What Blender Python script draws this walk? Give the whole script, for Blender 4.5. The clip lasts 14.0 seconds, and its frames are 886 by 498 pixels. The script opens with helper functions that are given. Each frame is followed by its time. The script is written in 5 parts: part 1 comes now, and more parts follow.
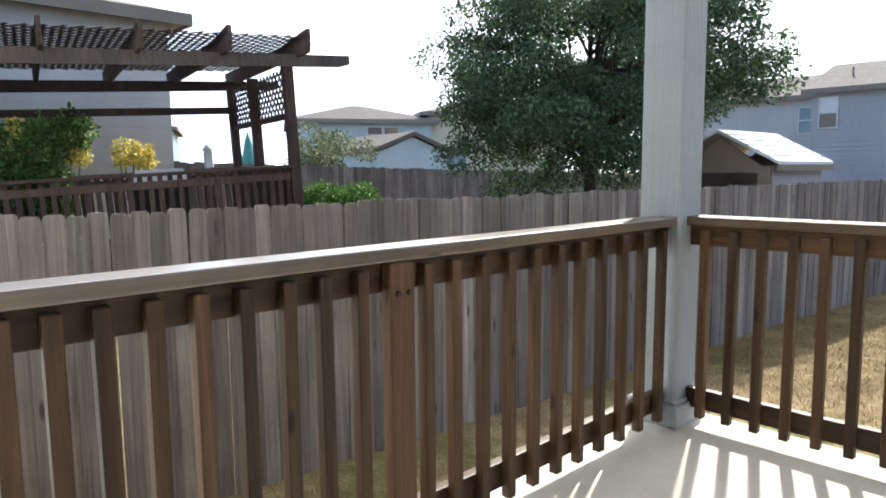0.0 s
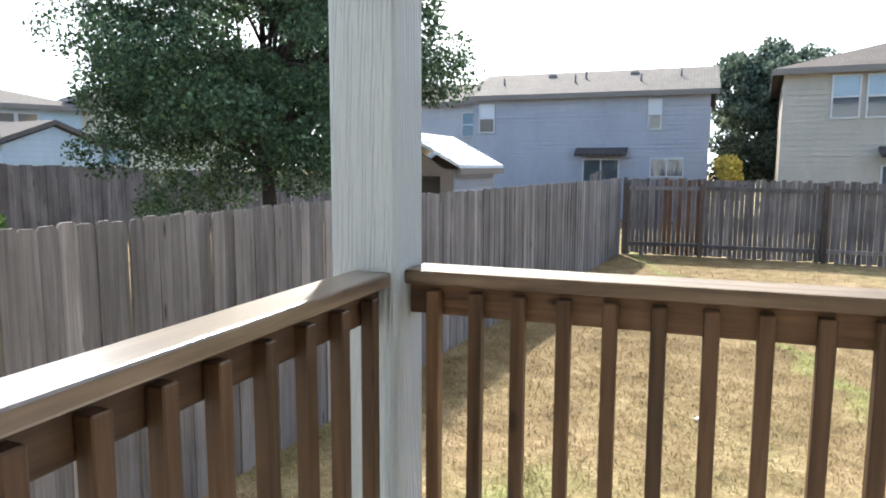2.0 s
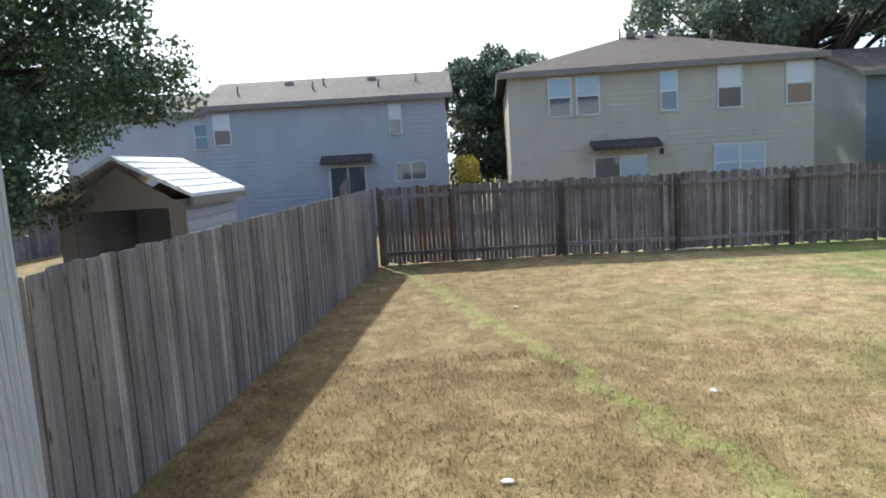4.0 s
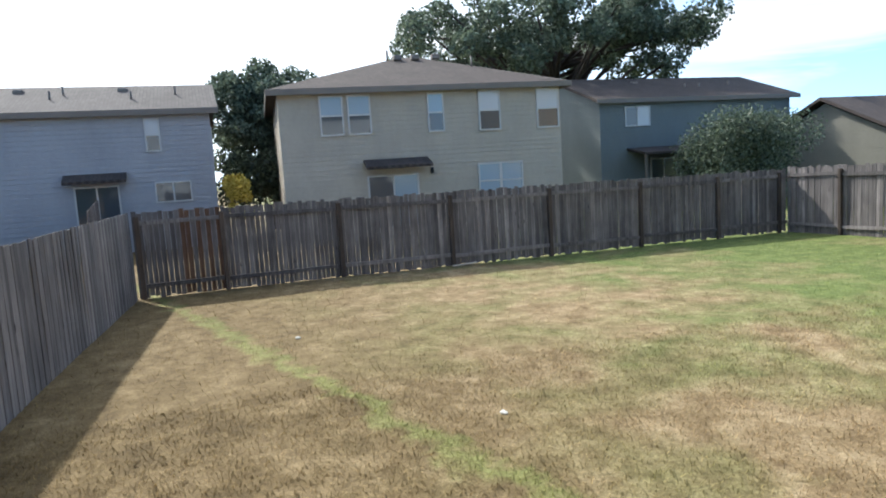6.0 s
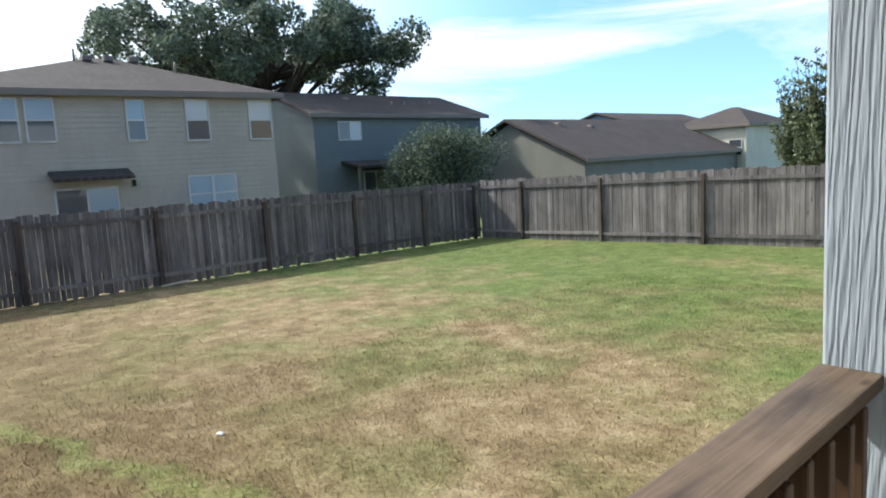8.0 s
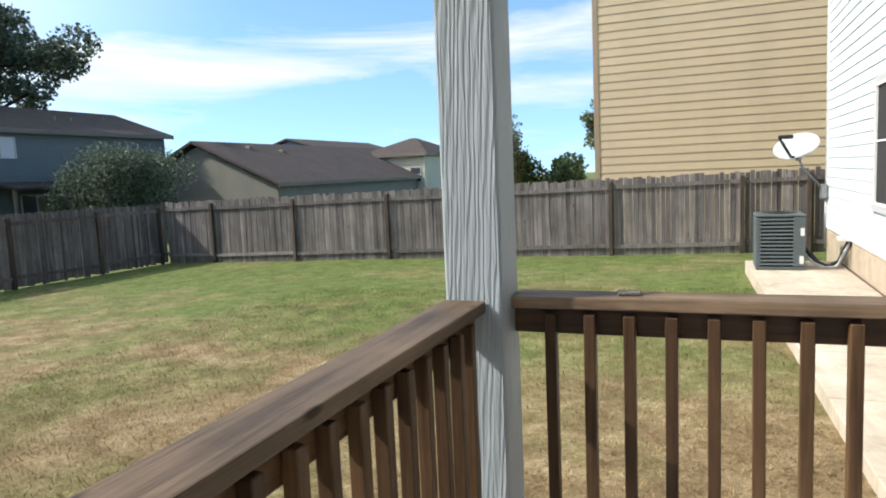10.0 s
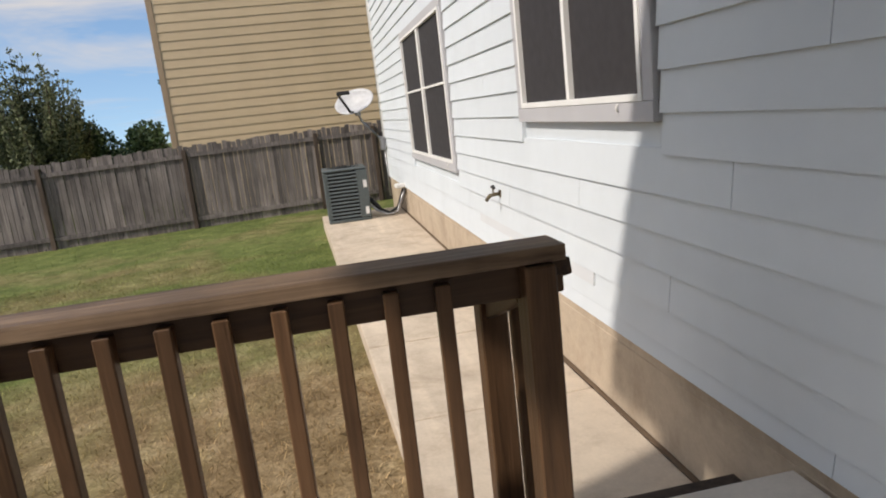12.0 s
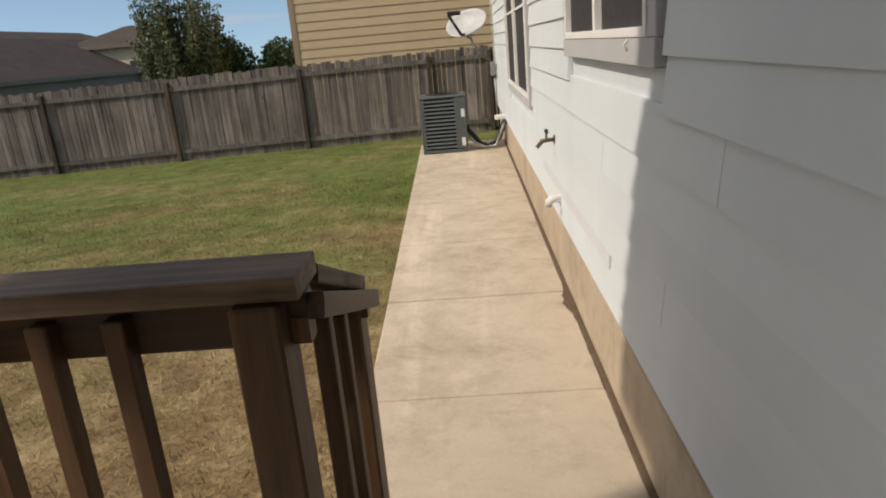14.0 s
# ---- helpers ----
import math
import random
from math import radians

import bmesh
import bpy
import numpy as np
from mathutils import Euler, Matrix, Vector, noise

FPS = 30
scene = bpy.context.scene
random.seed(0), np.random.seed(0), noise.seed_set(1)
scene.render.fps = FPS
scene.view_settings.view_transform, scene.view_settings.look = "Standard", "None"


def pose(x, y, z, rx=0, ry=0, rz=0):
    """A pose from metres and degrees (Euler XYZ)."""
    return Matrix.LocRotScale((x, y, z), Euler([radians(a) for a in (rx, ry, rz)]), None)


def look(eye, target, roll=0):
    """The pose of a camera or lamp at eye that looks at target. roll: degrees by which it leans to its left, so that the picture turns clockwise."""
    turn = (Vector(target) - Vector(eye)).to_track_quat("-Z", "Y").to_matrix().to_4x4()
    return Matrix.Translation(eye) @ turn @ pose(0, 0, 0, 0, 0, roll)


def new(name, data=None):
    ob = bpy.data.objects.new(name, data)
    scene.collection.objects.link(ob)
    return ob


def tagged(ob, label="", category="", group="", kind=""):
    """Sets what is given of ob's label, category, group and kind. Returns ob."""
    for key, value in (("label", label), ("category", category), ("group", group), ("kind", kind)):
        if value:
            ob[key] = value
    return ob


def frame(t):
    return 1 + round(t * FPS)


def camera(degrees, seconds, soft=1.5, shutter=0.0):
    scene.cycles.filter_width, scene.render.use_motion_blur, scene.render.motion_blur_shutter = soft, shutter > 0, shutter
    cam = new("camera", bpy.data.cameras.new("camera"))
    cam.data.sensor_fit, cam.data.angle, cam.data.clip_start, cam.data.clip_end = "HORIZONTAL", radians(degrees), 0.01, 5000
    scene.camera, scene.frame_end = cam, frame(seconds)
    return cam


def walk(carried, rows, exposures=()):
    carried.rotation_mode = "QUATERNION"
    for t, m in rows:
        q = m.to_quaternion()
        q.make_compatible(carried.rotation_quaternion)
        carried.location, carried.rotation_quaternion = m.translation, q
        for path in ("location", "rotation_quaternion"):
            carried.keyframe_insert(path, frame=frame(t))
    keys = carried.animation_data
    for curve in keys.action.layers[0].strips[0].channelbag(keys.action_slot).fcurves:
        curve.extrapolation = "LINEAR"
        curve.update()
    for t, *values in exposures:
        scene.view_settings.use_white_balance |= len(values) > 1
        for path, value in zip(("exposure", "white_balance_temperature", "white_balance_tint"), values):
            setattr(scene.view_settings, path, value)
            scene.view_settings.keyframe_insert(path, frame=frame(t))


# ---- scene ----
cam = camera(66.5, 14.0, soft=1.9)
PATH = [
    (0, (-0.095, 0.913, 1.124), (1.271, 2.355, 0.893), -0.5),
    (0.5, (0.089, 1.118, 1.115), (1.3, 2.664, 0.737), 1.3),
    (1, (0.327, 1.347, 1.143), (1.698, 2.75, 0.753), -0.4),
    (1.5, (0.613, 1.432, 1.179), (2.251, 2.554, 0.937), 0.1),
    (2, (0.992, 1.568, 1.196), (2.854, 2.255, 0.953), 0.2),
    (2.5, (1.298, 1.636, 1.21), (3.254, 1.982, 0.98), -1.5),
    (5, (2.303, 1.847, 1.461), (4.27, 1.596, 1.201), -2.9),
    (5.5, (2.394, 1.814, 1.45), (4.32, 1.334, 1.205), -3.1),
    (6, (2.389, 1.778, 1.438), (4.261, 1.115, 1.2), -3.6),
    (6.5, (2.352, 1.75, 1.453), (4.152, 0.913, 1.213), -3.6),
    (7, (2.311, 1.716, 1.443), (4.019, 0.704, 1.2), -3.7),
    (7.5, (2.254, 1.732, 1.479), (3.844, 0.545, 1.229), -3.7),
    (10, (1.992, 1.994, 1.322), (2.721, 0.145, 1.102), -2.6),
    (10.5, (1.773, 1.862, 1.305), (2.259, -0.064, 1.078), -3.8),
    (11, (1.703, 1.784, 1.275), (1.819, -0.199, 1.039), -4.2),
    (11.5, (1.553, 1.547, 1.271), (1.344, -0.424, 0.999), -5.4),
    (12, (1.363, 1.361, 1.256), (1.033, -0.569, 0.847), -6.4),
    (12.5, (1.102, 1.217, 1.264), (0.857, -0.727, 0.865), -5.6),
    (13, (0.909, 1.082, 1.234), (0.787, -0.869, 0.811), -4.0),
    (13.5, (0.732, 0.92, 1.231), (0.676, -1.016, 0.731), -4.8),
    (14, (0.563, 0.832, 1.224), (0.667, -1.079, 0.644), -5.1),
]
EXPOSURE = [(0.0, 1.62, 6200, 8), (0.5, 2.05, 6250, 8), (1.0, 2.16, 6250, 8), (1.5, 2.1, 6250, 8), (2.5, 1.72, 6200, 8), (5.0, 1.26, 6000, 8), (7.5, 1.06, 5900, 6),
            (10.0, 0.85, 6150, 7), (11.0, 0.56, 6350, 10), (11.5, 0.31, 6300, 13), (12.0, 0.16, 6550, 14), (12.5, 0.07, 6700, 13), (13.0, 0.05, 6800, 13), (14.0, -0.08, 7100, 13)]
walk(cam, [(t, look(eye, target, roll)) for t, eye, target, roll in PATH], EXPOSURE)

# ---- sky and sun ----
SUN = Vector((0.75, 0.305, 0.69)).normalized()
world = bpy.data.worlds.new("sky")
scene.world = world
world.use_nodes = True
wn = world.node_tree.nodes
sky = wn.new("ShaderNodeTexSky")
sky.sky_type, sky.sun_disc = "NISHITA", False
sky.sun_elevation = math.asin(SUN.z)
sky.sun_rotation = math.atan2(SUN.x, SUN.y)
sky.air_density, sky.dust_density, sky.ozone_density = 1.0, 0.15, 3.0
wn["Background"].inputs["Strength"].default_value = 0.14
lift = wn.new("ShaderNodeVectorMath")          # keeps the hazy horizon of the sky below the roofs
lift.inputs[1].default_value = (0, 0, 0.12)
world.node_tree.links.new(wn.new("ShaderNodeTexCoord").outputs["Generated"], lift.inputs[0])
level = wn.new("ShaderNodeVectorMath")
level.operation = "NORMALIZE"
world.node_tree.links.new(lift.outputs[0], level.inputs[0])
world.node_tree.links.new(level.outputs[0], sky.inputs["Vector"])
deep = wn.new("ShaderNodeHueSaturation")
deep.inputs["Hue"].default_value, deep.inputs["Saturation"].default_value = 0.495, 1.0
world.node_tree.links.new(sky.outputs[0], deep.inputs["Color"])
# a thin white veil of cloud that thickens towards the sun
near = wn.new("ShaderNodeVectorMath")
near.operation = "DOT_PRODUCT"
near.inputs[1].default_value = SUN
world.node_tree.links.new(level.outputs[0], near.inputs[0])
veil = wn.new("ShaderNodeMapRange")
veil.interpolation_type = "SMOOTHSTEP"
veil.inputs["From Min"].default_value, veil.inputs["From Max"].default_value = 0.38, 0.95
veil.inputs["To Max"].default_value = 0.85
world.node_tree.links.new(near.outputs["Value"], veil.inputs["Value"])
haze = wn.new("ShaderNodeMix")
haze.data_type = "RGBA"
haze.inputs[7].default_value = (8.0, 7.8, 7.4, 1)
world.node_tree.links.new(veil.outputs[0], haze.inputs[0])
world.node_tree.links.new(deep.outputs[0], haze.inputs[6])
world.node_tree.links.new(haze.outputs[2], wn["Background"].inputs["Color"])
sun = new("sun", bpy.data.lights.new("sun", "SUN"))
sun.data.energy, sun.data.angle, sun.data.color = 3.2, radians(1.6), (1.0, 0.93, 0.82)
sun.matrix_world = look(SUN * 60, (0, 0, 0))

# ---- materials ----
rng = random.Random(7)


class Nodes:
    """A small builder of node materials."""

    def __init__(self, name, rough=0.7, metal=0.0, spec=0.4):
        self.mat = bpy.data.materials.new(name)
        self.mat.use_nodes = True
        self.tree = self.mat.node_tree
        self.bsdf = self.tree.nodes["Principled BSDF"]
        self.bsdf.inputs["Roughness"].default_value = rough
        self.bsdf.inputs["Metallic"].default_value = metal
        self.bsdf.inputs["Specular IOR Level"].default_value = spec
        self.coord = self.tree.nodes.new("ShaderNodeTexCoord")

    def link(self, a, b):
        self.tree.links.new(a, b)

    def where(self, scale=(1, 1, 1), source="Object", random_shift=False):
        m = self.tree.nodes.new("ShaderNodeMapping")
        m.inputs["Scale"].default_value = scale
        self.link(self.coord.outputs[source], m.inputs["Vector"])
        if random_shift:
            info = self.tree.nodes.new("ShaderNodeObjectInfo")
            mul = self.tree.nodes.new("ShaderNodeMath")
            mul.operation = "MULTIPLY"
            mul.inputs[1].default_value = 37.0
            self.link(info.outputs["Random"], mul.inputs[0])
            self.link(mul.outputs[0], m.inputs["Location"])
        return m.outputs[0]

    def place(self, scale=(1, 1, 1)):
        g = self.tree.nodes.new("ShaderNodeNewGeometry")
        m = self.tree.nodes.new("ShaderNodeMapping")
        m.inputs["Scale"].default_value = scale
        self.link(g.outputs["Position"], m.inputs["Vector"])
        return m.outputs[0]

    def noise(self, at, scale, detail=4, rough=0.55, distort=0.0):
        n = self.tree.nodes.new("ShaderNodeTexNoise")
        n.inputs["Scale"].default_value, n.inputs["Detail"].default_value = scale, detail
        n.inputs["Roughness"].default_value, n.inputs["Distortion"].default_value = rough, distort
        self.link(at, n.inputs["Vector"])
        return n.outputs["Fac"]

    def ramp(self, fac, *stops):
        r = self.tree.nodes.new("ShaderNodeValToRGB")
        while len(r.color_ramp.elements) < len(stops):
            r.color_ramp.elements.new(0.5)
        for e, (at, c) in zip(r.color_ramp.elements, stops):
            e.position, e.color = at, (*c, 1) if len(c) == 3 else c
        self.link(fac, r.inputs["Fac"])
        return r.outputs["Color"]

    def mix(self, fac, a, b, kind="MIX"):
        m = self.tree.nodes.new("ShaderNodeMix")
        m.data_type, m.blend_type = "RGBA", kind
        for value, socket in ((fac, m.inputs[0]), (a, m.inputs[6]), (b, m.inputs[7])):
            if isinstance(value, (int, float)):
                socket.default_value = value
            elif isinstance(value, tuple):
                socket.default_value = (*value, 1)
            else:
                self.link(value, socket)
        return m.outputs[2]

    def random(self):
        return self.tree.nodes.new("ShaderNodeObjectInfo").outputs["Random"]

    def island(self):
        return self.tree.nodes.new("ShaderNodeNewGeometry").outputs["Random Per Island"]

    def colour(self, c):
        self.link(c, self.bsdf.inputs["Base Color"])
        return self

    def bump(self, fac, strength=0.3, distance=0.01):
        b = self.tree.nodes.new("ShaderNodeBump")
        b.inputs["Strength"].default_value, b.inputs["Distance"].default_value = strength, distance
        self.link(fac, b.inputs["Height"])
        self.link(b.outputs[0], self.bsdf.inputs["Normal"])
        return self

    def rough(self, fac, low, high):
        m = self.tree.nodes.new("ShaderNodeMapRange")
        m.inputs["To Min"].default_value, m.inputs["To Max"].default_value = low, high
        self.link(fac, m.inputs["Value"])
        self.link(m.outputs[0], self.bsdf.inputs["Roughness"])
        return self


def wood(name, dark, light, grain=(40, 40, 2.2), rough=0.75, knots=True, stain=0.5, bump=0.35, spec=0.3, coat=0.0):
    """Sawn wood whose grain runs along z of the piece."""
    n = Nodes(name, rough, spec=spec)
    n.bsdf.inputs["Coat Weight"].default_value, n.bsdf.inputs["Coat Roughness"].default_value = coat, 0.3
    at = n.where(grain, random_shift=True)
    g = n.noise(at, 1.0, 6, 0.65, 0.6)
    c = n.ramp(g, (0.25, dark), (0.75, light))
    big = n.noise(n.place((1, 1, 0.6)), 2.3, 4, 0.6)
    tone = n.ramp(big, (0.3, (1 - stain,) * 3), (0.7, (1.0, 1.0, 1.0)))
    c = n.mix(0.8, c, tone, "MULTIPLY")
    each = n.ramp(n.random(), (0.0, (0.55, 0.55, 0.56)), (0.8, (1.05, 1.04, 1.03)), (1.0, (1.55, 1.53, 1.5)))
    c = n.mix(0.85, c, each, "MULTIPLY")
    if knots:
        v = n.tree.nodes.new("ShaderNodeTexVoronoi")
        v.inputs["Scale"].default_value = 1.0
        n.link(n.where((9, 9, 3.2), random_shift=True), v.inputs["Vector"])
        k = n.ramp(v.outputs["Distance"], (0.06, (1, 1, 1)), (0.13, (0, 0, 0)))
        c = n.mix(k, c, tuple(0.45 * d for d in dark))
    return n.colour(c).bump(g, bump, 0.004).mat


def paint(name, colour, rough=0.6, dirt=0.12, scale=6.0, bump=0.1, each=0.0):
    n = Nodes(name, rough, spec=0.35)
    a = n.noise(n.place(), scale, 5, 0.6)
    b = n.noise(n.place((1, 1, 0.25)), 1.1, 3, 0.6)
    c = n.mix(n.ramp(b, (0.4, (0, 0, 0)), (0.75, (1, 1, 1))), colour, tuple(v * (1 - dirt) for v in colour))
    c = n.mix(0.5, c, n.ramp(a, (0.3, (1 - dirt,) * 3), (0.7, (1, 1, 1))), "MULTIPLY")
    if each:
        c = n.mix(1.0, c, n.ramp(n.random(), (0, (1 - each,) * 3), (1, (1.0, 1.0, 1.0))), "MULTIPLY")
    return n.colour(c).bump(n.noise(n.place(), 90, 3), bump, 0.002).mat


def plain(name, colour, rough=0.6, metal=0.0):
    n = Nodes(name, rough, metal)
    f = n.noise(n.place(), 14, 4)
    return n.colour(n.mix(n.ramp(f, (0.3, (0, 0, 0)), (0.8, (1, 1, 1))), colour, tuple(0.82 * v for v in colour))).rough(f, rough - 0.08, rough + 0.08).mat


def grained_trim(name, colour):
    """Painted engineered-wood trim with a deep pressed grain along z."""
    n = Nodes(name, 0.55, spec=0.35)
    at = n.where((60, 60, 3.0))
    warp = n.noise(at, 1.0, 3, 0.5, 1.4)
    w = n.tree.nodes.new("ShaderNodeTexWave")
    w.wave_type, w.bands_direction = "BANDS", "DIAGONAL"
    w.inputs["Scale"].default_value, w.inputs["Distortion"].default_value = 1.6, 9.0
    w.inputs["Detail"].default_value, w.inputs["Detail Scale"].default_value = 3.0, 1.3
    n.link(n.where((22, 22, 1.3)), w.inputs["Vector"])
    h = n.mix(0.35, w.outputs["Fac"], warp)
    c = n.mix(n.ramp(n.noise(n.place(), 3.0, 4), (0.4, (0, 0, 0)), (0.8, (1, 1, 1))), colour, tuple(0.88 * v for v in colour))
    return n.colour(c).bump(h, 0.7, 0.005).mat


def siding_far(name, colour, course=0.18):
    """Lap siding seen from afar: a saw-tooth relief up the wall."""
    n = Nodes(name, 0.6, spec=0.3)
    sep = n.tree.nodes.new("ShaderNodeSeparateXYZ")
    n.link(n.coord.outputs["Object"], sep.inputs[0])
    d = n.tree.nodes.new("ShaderNodeMath")
    d.operation = "DIVIDE"
    d.inputs[1].default_value = course
    n.link(sep.outputs["Z"], d.inputs[0])
    fr = n.tree.nodes.new("ShaderNodeMath")
    fr.operation = "FRACT"
    n.link(d.outputs[0], fr.inputs[0])
    inv = n.tree.nodes.new("ShaderNodeMath")
    inv.operation = "SUBTRACT"
    inv.inputs[0].default_value = 1.0
    n.link(fr.outputs[0], inv.inputs[1])
    a = n.noise(n.place((1, 1, 0.4)), 0.9, 5, 0.65)
    c = n.mix(n.ramp(a, (0.35, (0, 0, 0)), (0.75, (1, 1, 1))), colour, tuple(0.84 * v for v in colour))
    c = n.mix(0.6, c, n.ramp(n.noise(n.place(), 7.0, 4), (0.3, (0.9, 0.9, 0.9)), (0.7, (1, 1, 1))), "MULTIPLY")
    return n.colour(c).bump(inv.outputs[0], 0.9, 0.014).mat


def shingles(name, colour, course=0.14):
    n = Nodes(name, 0.9, spec=0.2)
    b = n.tree.nodes.new("ShaderNodeTexBrick")
    b.inputs["Scale"].default_value = 1.0
    b.inputs["Brick Width"].default_value, b.inputs["Row Height"].default_value = 0.3, course
    b.inputs["Mortar Size"].default_value = 0.006
    b.inputs["Color1"].default_value = (*colour, 1)
    b.inputs["Color2"].default_value = (*[0.78 * v for v in colour], 1)
    b.inputs["Mortar"].default_value = (*[0.5 * v for v in colour], 1)
    n.link(n.where(), b.inputs["Vector"])
    a = n.noise(n.place(), 0.7, 4)
    c = n.mix(0.7, b.outputs["Color"], n.ramp(a, (0.3, (0.8, 0.8, 0.8)), (0.75, (1.1, 1.1, 1.1))), "MULTIPLY")
    return n.colour(c).bump(n.noise(n.place(), 40, 3), 0.4, 0.01).mat


def glass(name, colour=(0.05, 0.06, 0.07), rough=0.04):
    n = Nodes(name, rough, spec=0.8)
    n.bsdf.inputs["Base Color"].default_value = (*colour, 1)
    return n.mat


def concrete(name, colour, stains=True):
    n = Nodes(name, 0.85, spec=0.25)
    fine = n.noise(n.place(), 60, 4, 0.6)
    mid = n.noise(n.place(), 5, 5, 0.65, 0.4)
    big = n.noise(n.place((1.3, 0.9, 1)), 1.15, 6, 0.75, 0.3)
    c = n.mix(n.ramp(mid, (0.3, (0, 0, 0)), (0.8, (1, 1, 1))), colour, tuple(0.83 * v for v in colour))
    if stains:
        s = n.ramp(big, (0.46, (0, 0, 0)), (0.72, (0.7, 0.7, 0.7)))
        worn = n.noise(n.place((3.2, 0.22, 1)), 1.3, 4, 0.6, 0.2)
        c = n.mix(n.ramp(worn, (0.55, (0, 0, 0)), (0.72, (0.6, 0.6, 0.6))), c, tuple(min(0.8, 1.22 * v) for v in colour))
        blot = n.noise(n.place((1.0, 1.3, 1)), 2.6, 6, 0.7, 0.2)
        c = n.mix(n.ramp(blot, (0.52, (0, 0, 0)), (0.75, (0.6, 0.6, 0.6))), c, tuple(v * k for v, k in zip(colour, (0.55, 0.5, 0.45))))
        c = n.mix(s, c, tuple(v * k for v, k in zip(colour, (0.50, 0.47, 0.44))))
    c = n.mix(0.4, c, n.ramp(fine, (0.3, (0.85, 0.85, 0.85)), (0.7, (1.05, 1.05, 1.05))), "MULTIPLY")
    return n.colour(c).bump(fine, 0.25, 0.003).mat


STRIP = (0.24, -0.97, 1.405)              # normal and distance of the green strip


def lawn(name, blades=False):
    """Late-summer lawn: straw, brown thatch and green patches, greener far from the porch."""
    n = Nodes(name, 0.9, spec=0.15)
    at = n.place()
    big = n.noise(at, 0.55, 4, 0.6, 0.3)
    mid = n.noise(at, 2.6, 4, 0.6, 0.3)
    sep = n.tree.nodes.new("ShaderNodeSeparateXYZ")
    n.link(at, sep.inputs[0])
    far = n.tree.nodes.new("ShaderNodeMapRange")
    far.inputs["From Min"].default_value, far.inputs["From Max"].default_value = -2.5, -9.0
    far.inputs["To Min"].default_value, far.inputs["To Max"].default_value = -0.06, 0.24
    n.link(sep.outputs["Y"], far.inputs["Value"])
    add = n.tree.nodes.new("ShaderNodeMath")
    add.operation = "ADD"
    n.link(big, add.inputs[0])
    n.link(far.outputs[0], add.inputs[1])
    green = n.ramp(add.outputs[0], (0.40, (0, 0, 0)), (0.74, (1, 1, 1)))
    straw = n.ramp(mid, (0.30, (0.20, 0.142, 0.076)), (0.5, (0.295, 0.218, 0.124)), (0.72, (0.43, 0.34, 0.215)))
    turf = n.ramp(mid, (0.3, (0.10, 0.135, 0.04)), (0.7, (0.20, 0.24, 0.08)))
    c = n.mix(green, straw, turf)
    # brown thatch in the corner beyond the side fence's middle
    east, north = n.tree.nodes.new("ShaderNodeMapRange"), n.tree.nodes.new("ShaderNodeMapRange")
    for m, a, b, axis in ((east, 3.6, 7.0, "X"), (north, -4.0, 1.8, "Y")):
        m.interpolation_type = "SMOOTHSTEP"
        m.inputs["From Min"].default_value, m.inputs["From Max"].default_value = a, b
        n.link(sep.outputs[axis], m.inputs["Value"])
    thatch = n.tree.nodes.new("ShaderNodeMath")
    thatch.operation = "MULTIPLY"
    n.link(east.outputs[0], thatch.inputs[0])
    n.link(north.outputs[0], thatch.inputs[1])
    c = n.mix(thatch.outputs[0], c, n.ramp(mid, (0.3, (0.13, 0.092, 0.043)), (0.5, (0.185, 0.133, 0.064)), (0.72, (0.275, 0.205, 0.112))))
    # a narrow greener strip across the yard, along a line
    dot = n.tree.nodes.new("ShaderNodeVectorMath")
    dot.operation = "DOT_PRODUCT"
    dot.inputs[1].default_value = (STRIP[0], STRIP[1], 0)
    n.link(at, dot.inputs[0])
    wob = n.tree.nodes.new("ShaderNodeMath")
    wob.operation = "MULTIPLY_ADD"
    wob.inputs[1].default_value = 0.9
    n.link(mid, wob.inputs[0])
    n.link(dot.outputs["Value"], wob.inputs[2])
    off = n.tree.nodes.new("ShaderNodeMath")
    off.operation = "SUBTRACT"
    off.inputs[1].default_value = STRIP[2] + 0.45
    n.link(wob.outputs[0], off.inputs[0])
    size = n.tree.nodes.new("ShaderNodeMath")
    size.operation = "ABSOLUTE"
    n.link(off.outputs[0], size.inputs[0])
    c = n.mix(n.ramp(size.outputs[0], (0.03, (0.40, 0.40, 0.40)), (0.19, (0, 0, 0))), c, (0.22, 0.29, 0.08))
    if blades:
        c = n.mix(0.8, c, n.ramp(n.island(), (0.0, (0.9, 0.9, 0.88)), (0.75, (1.25, 1.25, 1.22)), (1.0, (2.3, 2.25, 2.1))), "MULTIPLY")
    else:
        f = n.noise(at, 38, 4, 0.7)
        tuft = n.noise(at, 9, 4, 0.7, 0.6)
        c = n.mix(0.8, c, n.ramp(tuft, (0.35, (0.66, 0.62, 0.56)), (0.62, (1.12, 1.12, 1.1))), "MULTIPLY")
        c = n.mix(0.9, c, n.ramp(f, (0.3, (0.5, 0.48, 0.45)), (0.7, (1.2, 1.2, 1.18))), "MULTIPLY")
        n.bump(f, 0.6, 0.02)
    n.colour(c)
    if blades:
        tr = n.tree.nodes.new("ShaderNodeBsdfTranslucent")
        n.link(c, tr.inputs["Color"])
        mixer = n.tree.nodes.new("ShaderNodeMixShader")
        mixer.inputs[0].default_value = 0.4
        n.link(n.bsdf.outputs[0], mixer.inputs[1])
        n.link(tr.outputs[0], mixer.inputs[2])
        n.link(mixer.outputs[0], n.tree.nodes["Material Output"].inputs["Surface"])
    return n.mat


